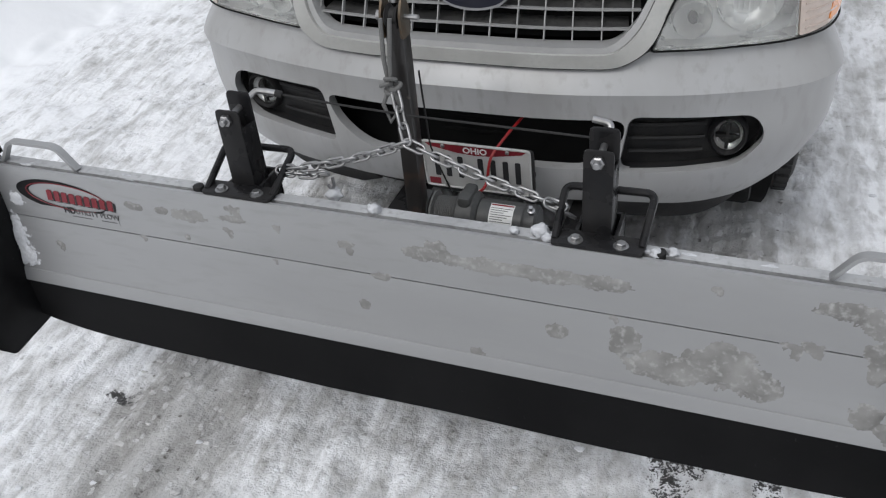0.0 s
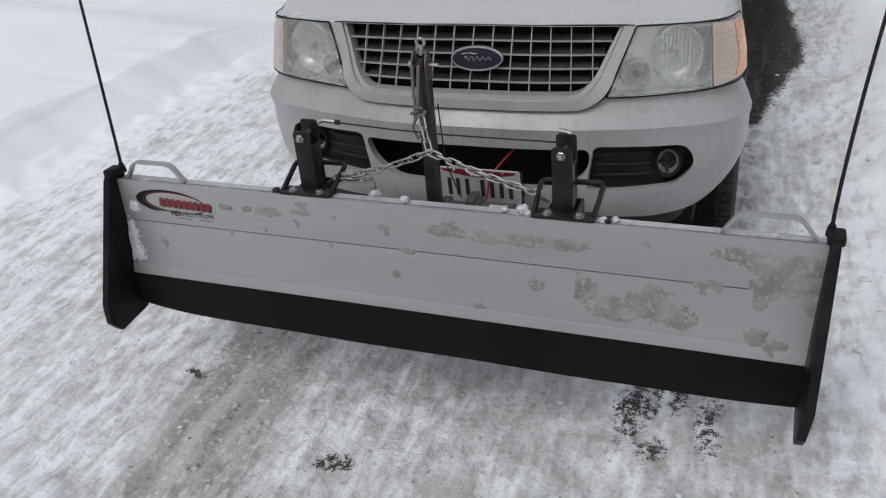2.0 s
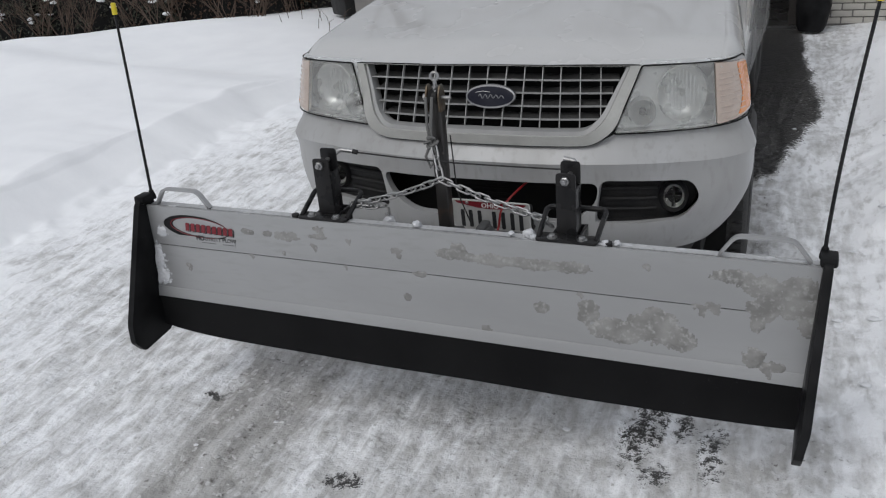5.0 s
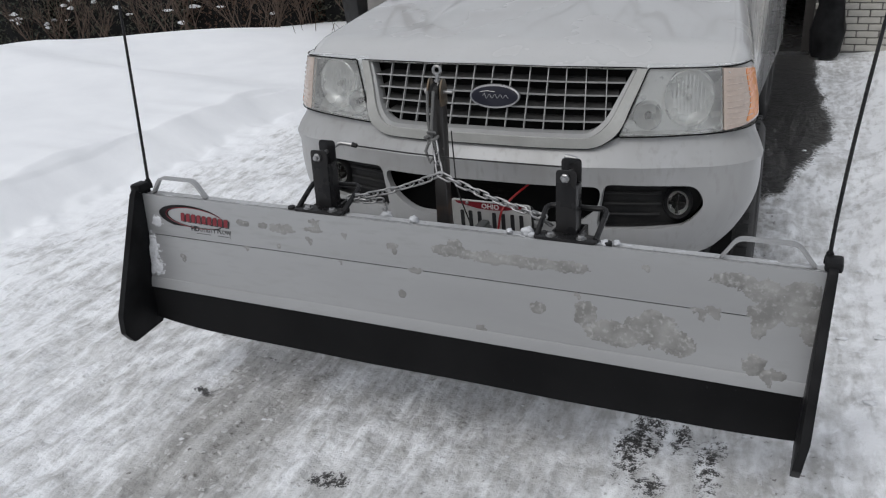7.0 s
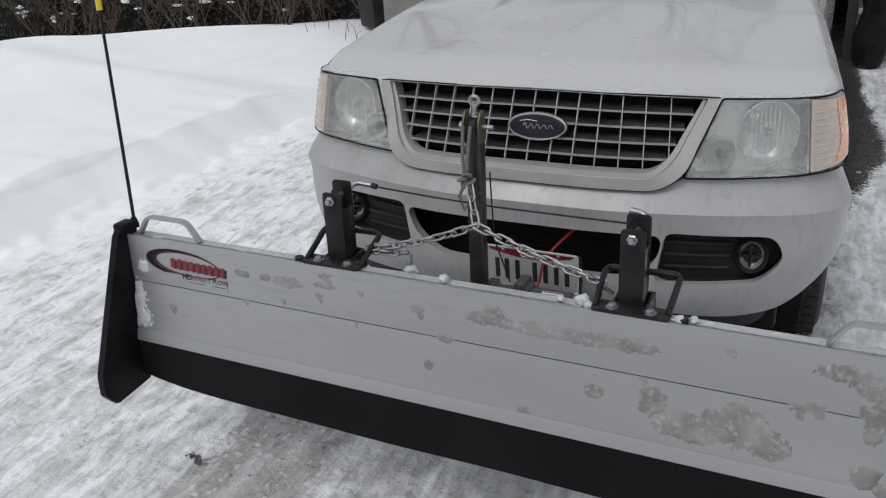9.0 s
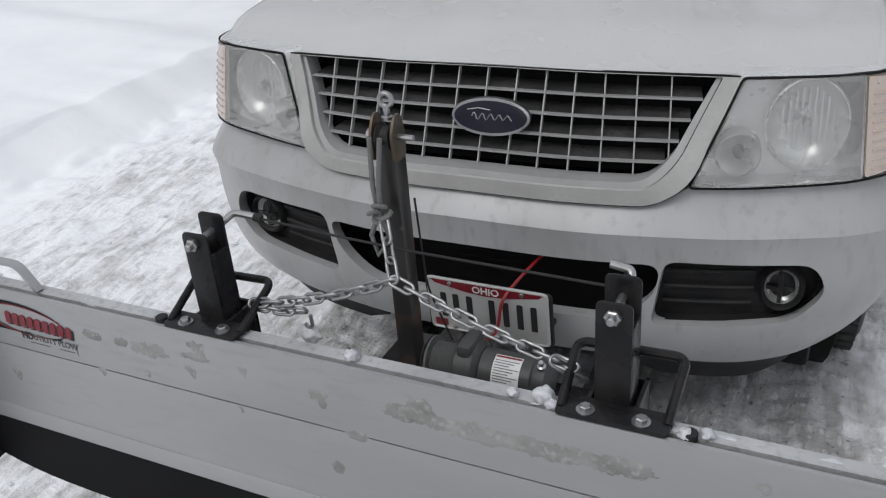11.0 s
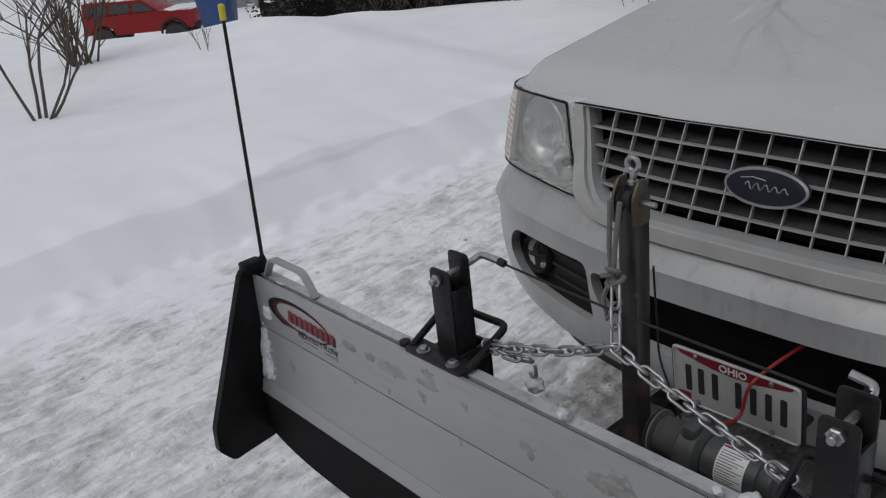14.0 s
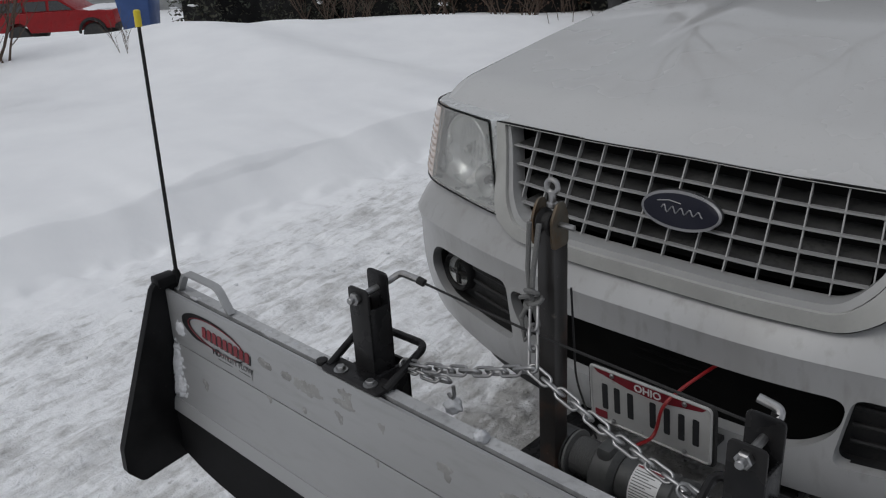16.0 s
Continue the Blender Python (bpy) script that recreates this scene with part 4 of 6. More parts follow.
def guide_post(x, bend=1):
    post = bmesh.new()
    w, y0, y1, z0 = 0.030, -0.642, -0.582, 0.30
    prism(post, rounded([(-w, z0), (w, z0), (w, 0.962), (-w, 0.962)], [0, 0, 0.012, 0.012], 3), lambda u, v, d: Vector((x + u, y0 + d, v)), 0.006, 0.0015)
    prism(post, rounded([(-w, z0), (w, z0), (w, 0.982), (-w, 0.982)], [0, 0, 0.012, 0.012], 3), lambda u, v, d: Vector((x + u, y1 - d, v)), 0.006, 0.0015)
    for sx in (-1, 1):
        box(post, (x + sx * w - 0.003 - sx * 0.003, y0 + 0.002, z0), (x + sx * w + 0.003 - sx * 0.003, y1 - 0.002, 0.915), 0.001)
    ob = part("guide_post", post, STEEL, mount)
    nut = bmesh.new()
    lathe(nut, [(0, 0.0125), (0.003, 0.014), (0.011, 0.014), (0.013, 0.011)], (x, y0, 0.941), (0, -1, 0), 6)
    lathe(nut, [(0.01, 0.0075), (0.022, 0.0075), (0.024, 0.006)], (x, y0, 0.941), (0, -1, 0), 12)
    part("pin_nut", nut, ZINC, ob, "zinc-plated nut")
    pin = bmesh.new()
    tube(pin, round_path([(x, y0 + 0.005, 0.941), (x, y1 + 0.035, 0.947), (x + 0.012, y1 + 0.05, 0.960), (x + 0.062, y1 + 0.055, 0.955)] if bend > 0 else [(x, y0 + 0.005, 0.941), (x, y1 + 0.03, 0.946), (x + 0.004, y1 + 0.045, 0.966), (x - 0.034, y1 + 0.046, 0.972)], 0.012), 0.0075, 10)
    part("hitch_pin", pin, ZINC, ob, "bent zinc-plated hitch pin")
    tip = bmesh.new()
    tube(tip, [(x + 0.060, y1 + 0.055, 0.955), (x + 0.076, y1 + 0.057, 0.951)] if bend > 0 else [(x - 0.002, y1 + 0.038, 0.955), (x - 0.002, y1 + 0.04, 0.962)], 0.0085, 8)
    part("pin_clip", tip, DARK, ob)


guide_post(-0.36)
guide_post(0.465, -1)

# thin cord that ties the two hitch pins together
cord = bmesh.new()
tube(cord, [(-0.288, -0.525, 0.951), (-0.1, -0.536, 0.944), (0.08, -0.545, 0.941), (0.27, -0.556, 0.944), (0.44, -0.572, 0.950)], 0.0026, 6)
part("pin_cord", cord, DARK, mount, "thin black cord between the hitch pins")

LX, LY = -0.01, -0.455
lift = bmesh.new()
box(lift, (LX - 0.021, LY - 0.022, 0.32), (LX + 0.021, LY + 0.022, 1.13), 0.006)
lift_post = part("lift_post", lift, WORN, mount, "scuffed black steel lift post with rust")
cheeks = bmesh.new()
for sx in (-1, 1):
    prism(cheeks, rounded([(-0.025, 1.085), (0.022, 1.085), (0.022, 1.14), (0.010, 1.172), (-0.010, 1.172), (-0.027, 1.14)], 0.01), lambda u, v, d: Vector((LX + sx * (0.019 + d), LY - 0.006 + u, v)), 0.0055, 0.001)
part("pulley_cheek", cheeks, BRASSY, lift_post, "worn bare steel pulley cheeks")
sheave = bmesh.new()
lathe(sheave, [(-0.014, 0.024), (-0.011, 0.026), (-0.006, 0.018), (0.006, 0.018), (0.011, 0.026), (0.014, 0.024)], (LX, LY - 0.01, 1.13), (1, 0, 0), 24)
part("sheave", sheave, DARK, lift_post)
axle_bolt = bmesh.new()
lathe(axle_bolt, [(-0.038, 0.0), (-0.038, 0.011), (-0.029, 0.011), (-0.029, 0.006), (0.055, 0.006), (0.057, 0.004)], (LX, LY - 0.01, 1.13), (1, 0, 0), 8)
part("axle_bolt", axle_bolt, ZINC, lift_post)
eye = bmesh.new()
tube(eye, [(LX + 0.0125 * math.cos(a), LY, 1.195 + 0.0125 * math.sin(a)) for a in np.linspace(0, 2 * math.pi, 20, endpoint=False)], 0.005, 8, closed=True)
lathe(eye, [(0, 0.011), (0.006, 0.011), (0.008, 0.007), (0.026, 0.007)], (LX, LY, 1.158), (0, 0, 1), 12)
part("eye_bolt", eye, ZINC, lift_post, "zinc-plated eye bolt")
base = bmesh.new()
box(base, (LX - 0.06, -0.50, 0.33), (LX - 0.05, -0.30, 0.56), 0.002)
box(base, (LX + 0.10, -0.50, 0.33), (LX + 0.11, -0.30, 0.56), 0.002)
box(base, (LX - 0.06, -0.505, 0.34), (LX + 0.24, -0.495, 0.55), 0.002)
box(base, (LX - 0.06, -0.5, 0.545), (LX + 0.36, -0.34, 0.555), 0.002)
part("winch_plate", base, STEEL, mount, "black steel winch plate")
for x in (LX + 0.0, LX + 0.07):
    part("plate_bolt", lathe(bmesh.new(), [(0, 0.02), (0.003, 0.02), (0.004, 0.013), (0.014, 0.013), (0.015, 0.01)], (x, -0.505, 0.40), (0, -1, 0), 6), BRASSY, mount)

# ---- electric winch ----
winch = thing("winch", (0.15, -0.42, 0.56), "charcoal electric winch with wound cable and white warning label", "winch")
WY, WZ = -0.42, 0.618
drum = bmesh.new()
prof = [(0.035, 0.02), (0.035, 0.058), (0.041, 0.058), (0.043, 0.04)]
for k in range(12):
    prof += [(0.045 + k * 0.0062, 0.042), (0.048 + k * 0.0062, 0.0465)]
prof += [(0.121, 0.058), (0.126, 0.058), (0.126, 0.02)]
lathe(drum, prof, (LX, WY, WZ), (1, 0, 0), 28)
part("drum", drum, ROPE, winch, "grey wire rope wound on the drum")
gear = bmesh.new()
lathe(gear, [(0.115, 0.03), (0.115, 0.066), (0.12, 0.07), (0.165, 0.07), (0.17, 0.066), (0.178, 0.055), (0.178, 0.03)], (LX, WY, WZ), (1, 0, 0), 32)
box(gear, (LX + 0.122, WY - 0.045, WZ + 0.04), (LX + 0.162, WY + 0.045, WZ + 0.082), 0.012)
part("gear_housing", gear, WINCH, winch)
left_end = bmesh.new()
lathe(left_end, [(-0.03, 0.02), (-0.03, 0.05), (-0.024, 0.056), (0.03, 0.056), (0.034, 0.02)], (LX, WY, WZ), (1, 0, 0), 24)
part("end_housing", left_end, WINCH, winch)
motor = bmesh.new()
lathe(motor, [(0.176, 0.03), (0.176, 0.049), (0.18, 0.053), (0.31, 0.053), (0.314, 0.050), (0.318, 0.052), (0.345, 0.052), (0.352, 0.045), (0.354, 0.03), (0.354, 0.0)], (LX, WY, WZ), (1, 0, 0), 36)
motor_ob = part("motor", motor, WINCH, winch)


def on_motor(u, a, out=0.0006):
    """A point on the motor: along it, and degrees round it from the front up over the top."""
    r = 0.053 + out
    return Vector((LX + u, WY - r * math.cos(radians(a)), WZ + r * math.sin(radians(a))))


def wrap(u0, u1, a0, a1, out):
    bm = bmesh.new()
    n = 12
    rows_ = [[bm.verts.new(on_motor(u, a0 + (a1 - a0) * i / n, o)) for i in range(n + 1)] for u, o in ((u0, out), (u1, out), (u1, 0.0), (u0, 0.0))]
    for r, q in zip(rows_, rows_[1:] + rows_[:1]):
        for i in range(n):
            bm.faces.new((r[i], r[i + 1], q[i + 1], q[i]))
    return bm


label_ob = part("warning_label", wrap(0.215, 0.285, -30, 85, 0.0008), PAPER, motor_ob, "white printed warning label")
part("label_stripe", wrap(0.217, 0.283, 76, 82, 0.0014), RED, label_ob)
for k in range(13):
    a = 66 - k * 7
    part("text_line", wrap(0.219, 0.281 - 0.012 * ((k * 7) % 3), a, a + 2.2, 0.0013), INK, label_ob)
for side in (0, 1):
    stud = bmesh.new()
    lathe(stud, [(0, 0.011), (0.01, 0.011), (0.012, 0.006), (0.024, 0.006)], on_motor(0.335, 70 - 85 * side, -0.002), (0, -math.cos(radians(70 - 85 * side)), math.sin(radians(70 - 85 * side))), 10)
    part("terminal", stud, ZINC, motor_ob)
wires = bmesh.new()
tube(wires, round_path([(0.16, -0.03, 0.715), (0.125, -0.16, 0.69), (0.098, -0.215, 0.655), (0.088, -0.222, 0.57), (0.075, -0.33, 0.59), (0.10, -0.37, 0.63)], 0.03, 6), 0.004, 8)
tube(wires, round_path([(0.32, -0.46, 0.60), (0.31, -0.50, 0.56), (0.27, -0.47, 0.53), (0.24, -0.42, 0.52)], 0.02, 6), 0.004, 8)
part("power_wire", wires, WIRE, winch, "red power wire")
blackwire = bmesh.new()
tube(blackwire, round_path([(0.33, -0.45, 0.58), (0.34, -0.49, 0.53), (0.27, -0.5, 0.50), (0.2, -0.44, 0.53)], 0.02, 6), 0.004, 8)
tube(blackwire, round_path([(LX + 0.035, LY + 0.01, 1.0), (LX + 0.04, LY + 0.02, 0.8), (LX + 0.08, WY, 0.67)], 0.03, 5), 0.0022, 6)
part("control_cable", blackwire, DARK, winch)

# the winch is a compact one
for ob in winch.children_recursive:
    if ob.name.split(".")[0] not in ("power_wire", "control_cable"):
        for vert in ob.data.vertices:
            x, y, z = vert.co
            vert.co = (LX + (x - LX) * 0.84, WY + (y - WY) * 0.86, WZ - 0.004 + (z - WZ) * 0.86)

# ---- the plow: aluminium blade with its wings, rubber edge and brackets ----
plow = thing("snow_plow", (0.035, -0.72, 0.27), "raised aluminium utility snow plow with black end wings and rubber edge", "snow plow")
X0, X1 = -1.094, 1.168
Z_TOP, Z_SEAM, Z_LOW = 0.764, 0.614, 0.42


def blade_y(z):
    return fair(z, [(0.28, -0.748), (0.42, -0.731), (0.45, -0.724), (0.52, -0.712), (0.614, -0.699), (0.764, -0.694)])


def extrusion(profile, x0=X0, x1=X1, n=1):
    bm = bmesh.new()
    xs_ = np.linspace(x0, x1, n + 1)
    rings = [[bm.verts.new((x, y, z)) for y, z in profile] for x in xs_]
    k = len(profile)
    for r, q in zip(rings, rings[1:]):
        for i in range(k):
            bm.faces.new((r[i], r[(i + 1) % k], q[(i + 1) % k], q[i]))
    bm.faces.new(rings[0][::-1])
    bm.faces.new(rings[-1])
    return bm


zs_up = np.linspace(Z_SEAM + 0.0015, Z_TOP, 6)
part("upper_panel", extrusion([(blade_y(z), z) for z in zs_up] + [(blade_y(Z_TOP) + 0.0085, Z_TOP), (blade_y(Z_SEAM) + 0.012, Z_SEAM + 0.0015)]), ALU, plow, "scuffed aluminium upper panel")
zs_lo = np.linspace(Z_LOW, Z_SEAM - 0.0015, 6)
part("lower_panel", extrusion([(blade_y(z), z) for z in zs_lo] + [(blade_y(Z_SEAM) + 0.012, Z_SEAM - 0.0015), (blade_y(Z_LOW) + 0.02, Z_LOW)]), ALU, plow, "aluminium lower panel")
part("seam_strip", extrusion([(blade_y(Z_SEAM) + 0.0025, Z_SEAM - 0.003), (blade_y(Z_SEAM) + 0.0025, Z_SEAM + 0.003), (blade_y(Z_SEAM) + 0.01, Z_SEAM + 0.003), (blade_y(Z_SEAM) + 0.01, Z_SEAM - 0.003)]), DARK, plow)
part("clamp_lip", extrusion([(blade_y(0.452) - 0.0025, 0.452), (blade_y(0.446) - 0.004, 0.446), (blade_y(0.42) - 0.005, 0.416), (blade_y(0.42) + 0.01, 0.416), (blade_y(0.45) + 0.004, 0.452)]), ALU, plow)
rail = extrusion([(-0.6855, 0.762), (-0.683, 0.762), (-0.683, 0.735), (-0.669, 0.735), (-0.669, 0.760), (-0.640, 0.760), (-0.640, 0.64), (-0.646, 0.64), (-0.646, 0.70), (-0.69, 0.70)])
part("top_rail", rail, FROSTED, plow, "aluminium top rail with a slot")
# black filler strip that paints the slot's shade, the slot itself renders bright
part("rail_slot", extrusion([(-0.6828, 0.7355), (-0.6692, 0.7355), (-0.6692, 0.7500), (-0.6828, 0.7500)]), VOID, plow)
part("back_rib", extrusion([(-0.70, 0.44), (-0.64, 0.44), (-0.64, 0.50), (-0.70, 0.50)]), ALU, plow)
rub = bmesh.new()
cols = 40
prof = [(0.43, -0.0035), (0.36, -0.006), (0.31, -0.012), (0.284, -0.02), (0.28, -0.014), (0.284, -0.006), (0.31, 0.004), (0.36, 0.008), (0.43, 0.008)]
rings = []
for i in range(cols + 1):
    x = X0 + (X1 - X0) * i / cols
    sag = 0.004 * noise.noise(Vector((x * 3, 0, 0)))
    curl = math.exp(-(x - X0) / 0.2) + 0.4 * math.exp(-(X1 - x) / 0.15)
    rings.append([rub.verts.new((x, blade_y(z) + dy + (sag + 0.028 * curl) * smooth(0.43, 0.28, z), z + 0.012 * curl * smooth(0.36, 0.28, z))) for z, dy in prof])
for r, q in zip(rings, rings[1:]):
    for i in range(len(prof)):
        rub.faces.new((r[i], r[(i + 1) % len(prof)], q[(i + 1) % len(prof)], q[i]))
rub.faces.new(rings[0][::-1])
rub.faces.new(rings[-1])
part("rubber_edge", rub, RUBBER, plow, "black rubber scraping edge")
wing_shape = rounded([(-0.722, 0.79), (-0.655, 0.785), (-0.648, 0.755), (-0.708, 0.262), (-0.862, 0.246), (-0.90, 0.295), (-0.896, 0.365)], [0.02, 0.015, 0.008, 0.006, 0.008, 0.008, 0.012])
for side, x in ((-1, X0 - 0.001), (1, X1 + 0.001)):
    wing = part("wing", prism(bmesh.new(), wing_shape, lambda u, v, w: Vector((x + side * w - (0.03 * smooth(0.5, 0.24, v) if side > 0 else 0.0), u, v)), 0.024, 0.004), SATIN, plow, "black plastic end wing")
    cap = bmesh.new()
    box(cap, (x + side * 0.012 - 0.022, -0.715, 0.772), (x + side * 0.012 + 0.022, -0.655, 0.802), 0.008)
    lathe(cap, [(0, 0.014), (0.012, 0.013), (0.03, 0.009), (0.034, 0.006)], (x, -0.655, 0.775), (0, 0, 1), 14)
    part("wing_cap", cap, SATIN, wing)
    for z in (0.70, 0.55, 0.46) if side < 0 else ():
        part("wing_bolt", lathe(bmesh.new(), [(0, 0.011), (0.004, 0.011), (0.007, 0.006)], (x + side * 0.024, blade_y(z) + 0.018, z), (side, 0, 0), 12), SATIN, wing)
    bx = x
    rod = bmesh.new()
    tip_x = bx + (-0.004 if side < 0 else 0.062)
    path = [(bx + (tip_x - bx) * t**1.4, -0.655 + 0.03 * t, 0.79 + 0.675 * t) for t in np.linspace(0, 1, 16)]
    tube(rod, path, [0.0055 - 0.001 * t for t in np.linspace(0, 1, 16)], 8)
    marker = part("marker_rod", rod, STEEL, plow, "thin black edge marker rod")
    end = bmesh.new()
    p, q = Vector(path[-2]), Vector(path[-1])
    tube(end, [q - (q - p) * 0.75, q + (q - p) * 0.05, q + (q - p) * 0.12], [0.0085, 0.0085, 0.005], 10)
    part("marker_tip", end, YELLOW, marker, "yellow plastic tip")
    hx0, hx1 = (x + 0.03, x + 0.265) if side < 0 else (x - 0.265, x - 0.03)
    grip = bmesh.new()
    h = [Vector(p) for p in ((hx0, -0.664, 0.762), (hx0 + 0.04, -0.664, 0.822), (hx1 - 0.045, -0.664, 0.822), (hx1, -0.664, 0.762))]
    path = round_path(h, 0.02, 4)
    rings = []
    for i, p in enumerate(path):
        d = (path[min(i + 1, len(path) - 1)] - path[max(i - 1, 0)]).normalized()
        nrm = Vector((0, 1, 0)).cross(d).normalized()
        rings.append([grip.verts.new(p + nrm * a + Vector((0, b, 0))) for a, b in ((-0.004, -0.010), (0.004, -0.010), (0.004, 0.010), (-0.004, 0.010))])
    for r, q in zip(rings, rings[1:]):
        for i in range(4):
            grip.faces.new((r[i], r[(i + 1) % 4], q[(i + 1) % 4], q[i]))
    grip.faces.new(rings[0][::-1])
    grip.faces.new(rings[-1])
    part("grip", grip, ALU, plow, "flat aluminium lifting grip")


def hex_bolt(p, parent):
    bm = bmesh.new()
    lathe(bm, [(0, 0.0155), (0.0025, 0.0155), (0.003, 0.012)], p, (0, 0, 1), 18)
    lathe(bm, [(0.0028, 0.0105), (0.0095, 0.0105), (0.011, 0.0085)], p, (0, 0, 1), 6)
    part("bolt", bm, ZINC, parent, "zinc-plated hex bolt")


def bracket(x0, x1, post_x, bolts):
    bm = bmesh.new()
    prism(bm, rounded([(x0, -0.692), (x1, -0.692), (x1, -0.640), (x0, -0.640)], 0.008), lambda u, v, w: Vector((u, v, 0.7645 + w)), 0.008, 0.0015)
    prism(bm, [(x0, 0.66), (x1, 0.66), (x1, 0.77), (x0, 0.77)], lambda u, v, w: Vector((u, -0.639 - w, v)), -0.0001 + 0.008, 0.001)
    for a in (post_x - 0.044, post_x + 0.036):
        box(bm, (a, -0.652, 0.66), (a + 0.008, -0.555, 0.772), 0.001)
    box(bm, (post_x - 0.044, -0.563, 0.66), (post_x + 0.044, -0.555, 0.772), 0.001)
    ob = part("post_bracket", bm, STEEL, plow, "black steel bracket bolted on the rail")
    for bx in bolts:
        hex_bolt((bx, -0.675, 0.7725), ob)
    loop = bmesh.new()
    tube(loop, round_path([(x0 + 0.006, -0.675, 0.768), (x0 + 0.0, -0.555, 0.822), (x1 + 0.0, -0.548, 0.822), (x1 - 0.006, -0.665, 0.768)], 0.022, 6), 0.0085, 10)
    part("loop_handle", loop, STEEL, ob, "black bent-rod loop")
    small = bmesh.new()
    lathe(small, [(0, 0.013), (0.014, 0.013), (0.016, 0.01)], ((x0 - 0.02) if post_x < 0 else (x1 + 0.03), -0.672, 0.758), (0, 0, 1), 12)
    part("slot_nut", small, DARK, ob)


bracket(-0.447, -0.268, -0.36, (-0.400, -0.307))
bracket(0.382, 0.566, 0.465, (0.430, 0.521))

# decal: plain red and black shapes in place of the maker's mark, with the product words
decal = part("decal", prism(bmesh.new(), rounded([(-1.0, 0.632), (-0.722, 0.632), (-0.722, 0.66), (-1.0, 0.66)], 0.004), lambda u, v, w: Vector((u, blade_y(v) - 0.0008 - w, v)), 0.0006), ALU, plow, "printed decal on the blade")


def on_face(u, v, w=0.0):
    return Vector((u, blade_y(v) - 0.0012 - w, v))


swoosh = bmesh.new()
outer_o = [(-0.885 + 0.143 * math.cos(a), 0.694 + 0.045 * math.sin(a) - 0.006 * math.cos(a)) for a in np.linspace(0.25, 2 * math.pi - 0.5, 60)]
inner_o = [(-0.862 + 0.125 * math.cos(a), 0.695 + 0.034 * math.sin(a) - 0.006 * math.cos(a)) for a in np.linspace(0.25, 2 * math.pi - 0.5, 60)]
a_ = [swoosh.verts.new(on_face(u, v)) for u, v in outer_o]
b_ = [swoosh.verts.new(on_face(u, v)) for u, v in inner_o]
for i in range(59):
    swoosh.faces.new((a_[i], a_[i + 1], b_[i + 1], b_[i]))
bmesh.ops.solidify(swoosh, geom=swoosh.faces[:], thickness=0.0006)
part("decal_swoosh", swoosh, BLACKINK, decal, "black oval swoosh")
redline = bmesh.new()
tube(redline, [on_face(-0.868 + 0.128 * math.cos(a), 0.6945 + 0.036 * math.sin(a) - 0.006 * math.cos(a)) for a in np.linspace(0.5, 2 * math.pi - 0.9, 50)], 0.0014, 5)
part("decal_line", redline, RED, decal)
for k in range(9):
    u = -0.932 + k * 0.0235
    lean = 0.004
    v0, v1 = 0.680 - 0.0006 * k, 0.709 - 0.0008 * k
    bar = prism(bmesh.new(), [(u, v0), (u + 0.0165, v0), (u + 0.0165 + lean, v1), (u + 0.006 + lean, v1 + 0.002), (u + lean, v1)], lambda a, b, w: on_face(a, b, w + 0.0004), 0.0006)
    part("decal_block", bar, RED, decal)
    part("decal_shadow", prism(bmesh.new(), [(u + 0.003, v0 - 0.003), (u + 0.0225, v0 - 0.003), (u + 0.0225 + lean, v1 - 0.004), (u + 0.0185 + lean, v1 - 0.004), (u + 0.0185, v0)], lambda a, b, w: on_face(a, b, w), 0.0006), BLACKINK, decal)
turn = Matrix.Rotation(radians(90), 4, "X")
lettering("HD", 0.025, Matrix.Translation(on_face(-0.872, 0.6555, 0.0006)) @ turn, BLACKINK, "decal_words", decal, 0.0008)
lettering("UTILITY PLOW", 0.0205, Matrix.Translation(on_face(-0.785, 0.655, 0.0006)) @ turn, INK, "decal_words", decal, 0.0004)
for u0, u1 in ((-0.868, -0.806), (-0.776, -0.728)):
    part("decal_small_print", prism(bmesh.new(), [(u0, 0.6385), (u1, 0.6385), (u1, 0.6410), (u0, 0.6410)], lambda a, b, w: on_face(a, b, w), 0.0006), INK, decal)

# ---- lift chain and rope ----
chain = thing("lift_chain", (0.04, -0.59, 0.78), "zinc-plated lift chain forming an inverted V over the plow", "chain")


def link_mesh():
    bm = bmesh.new()
    r, half = 0.0095, 0.0155
    pts = [(half + r * math.cos(a), r * math.sin(a), 0) for a in np.linspace(-math.pi / 2, math.pi / 2, 7)] + [(-half - r * math.cos(a), -r * math.sin(a), 0) for a in np.linspace(-math.pi / 2, math.pi / 2, 7)]
    tube(bm, pts, 0.0033, 7, closed=True)
    return finish(bm, "link", ZINC, 60)


LINK = link_mesh()


def links(a, b, sag, n):
    a, b = Vector(a), Vector(b)
    pts = [a.lerp(b, t) - Vector((0, 0, 4 * sag * t * (1 - t))) for t in np.linspace(0, 1, n + 1)]
    for i, (p, q) in enumerate(zip(pts, pts[1:])):
        d = (q - p).normalized()
        side, up = frame_of(d)
        tw = radians(40 + 90 * (i % 2) + 12 * math.sin(i * 1.7))
        y = side * math.cos(tw) + up * math.sin(tw)
        z = d.cross(y)
        ob = part("link", LINK, ZINC, chain)
        ob.matrix_basis = Matrix.Translation((p + q) / 2) @ Matrix((d, y, z)).transposed().to_4x4()


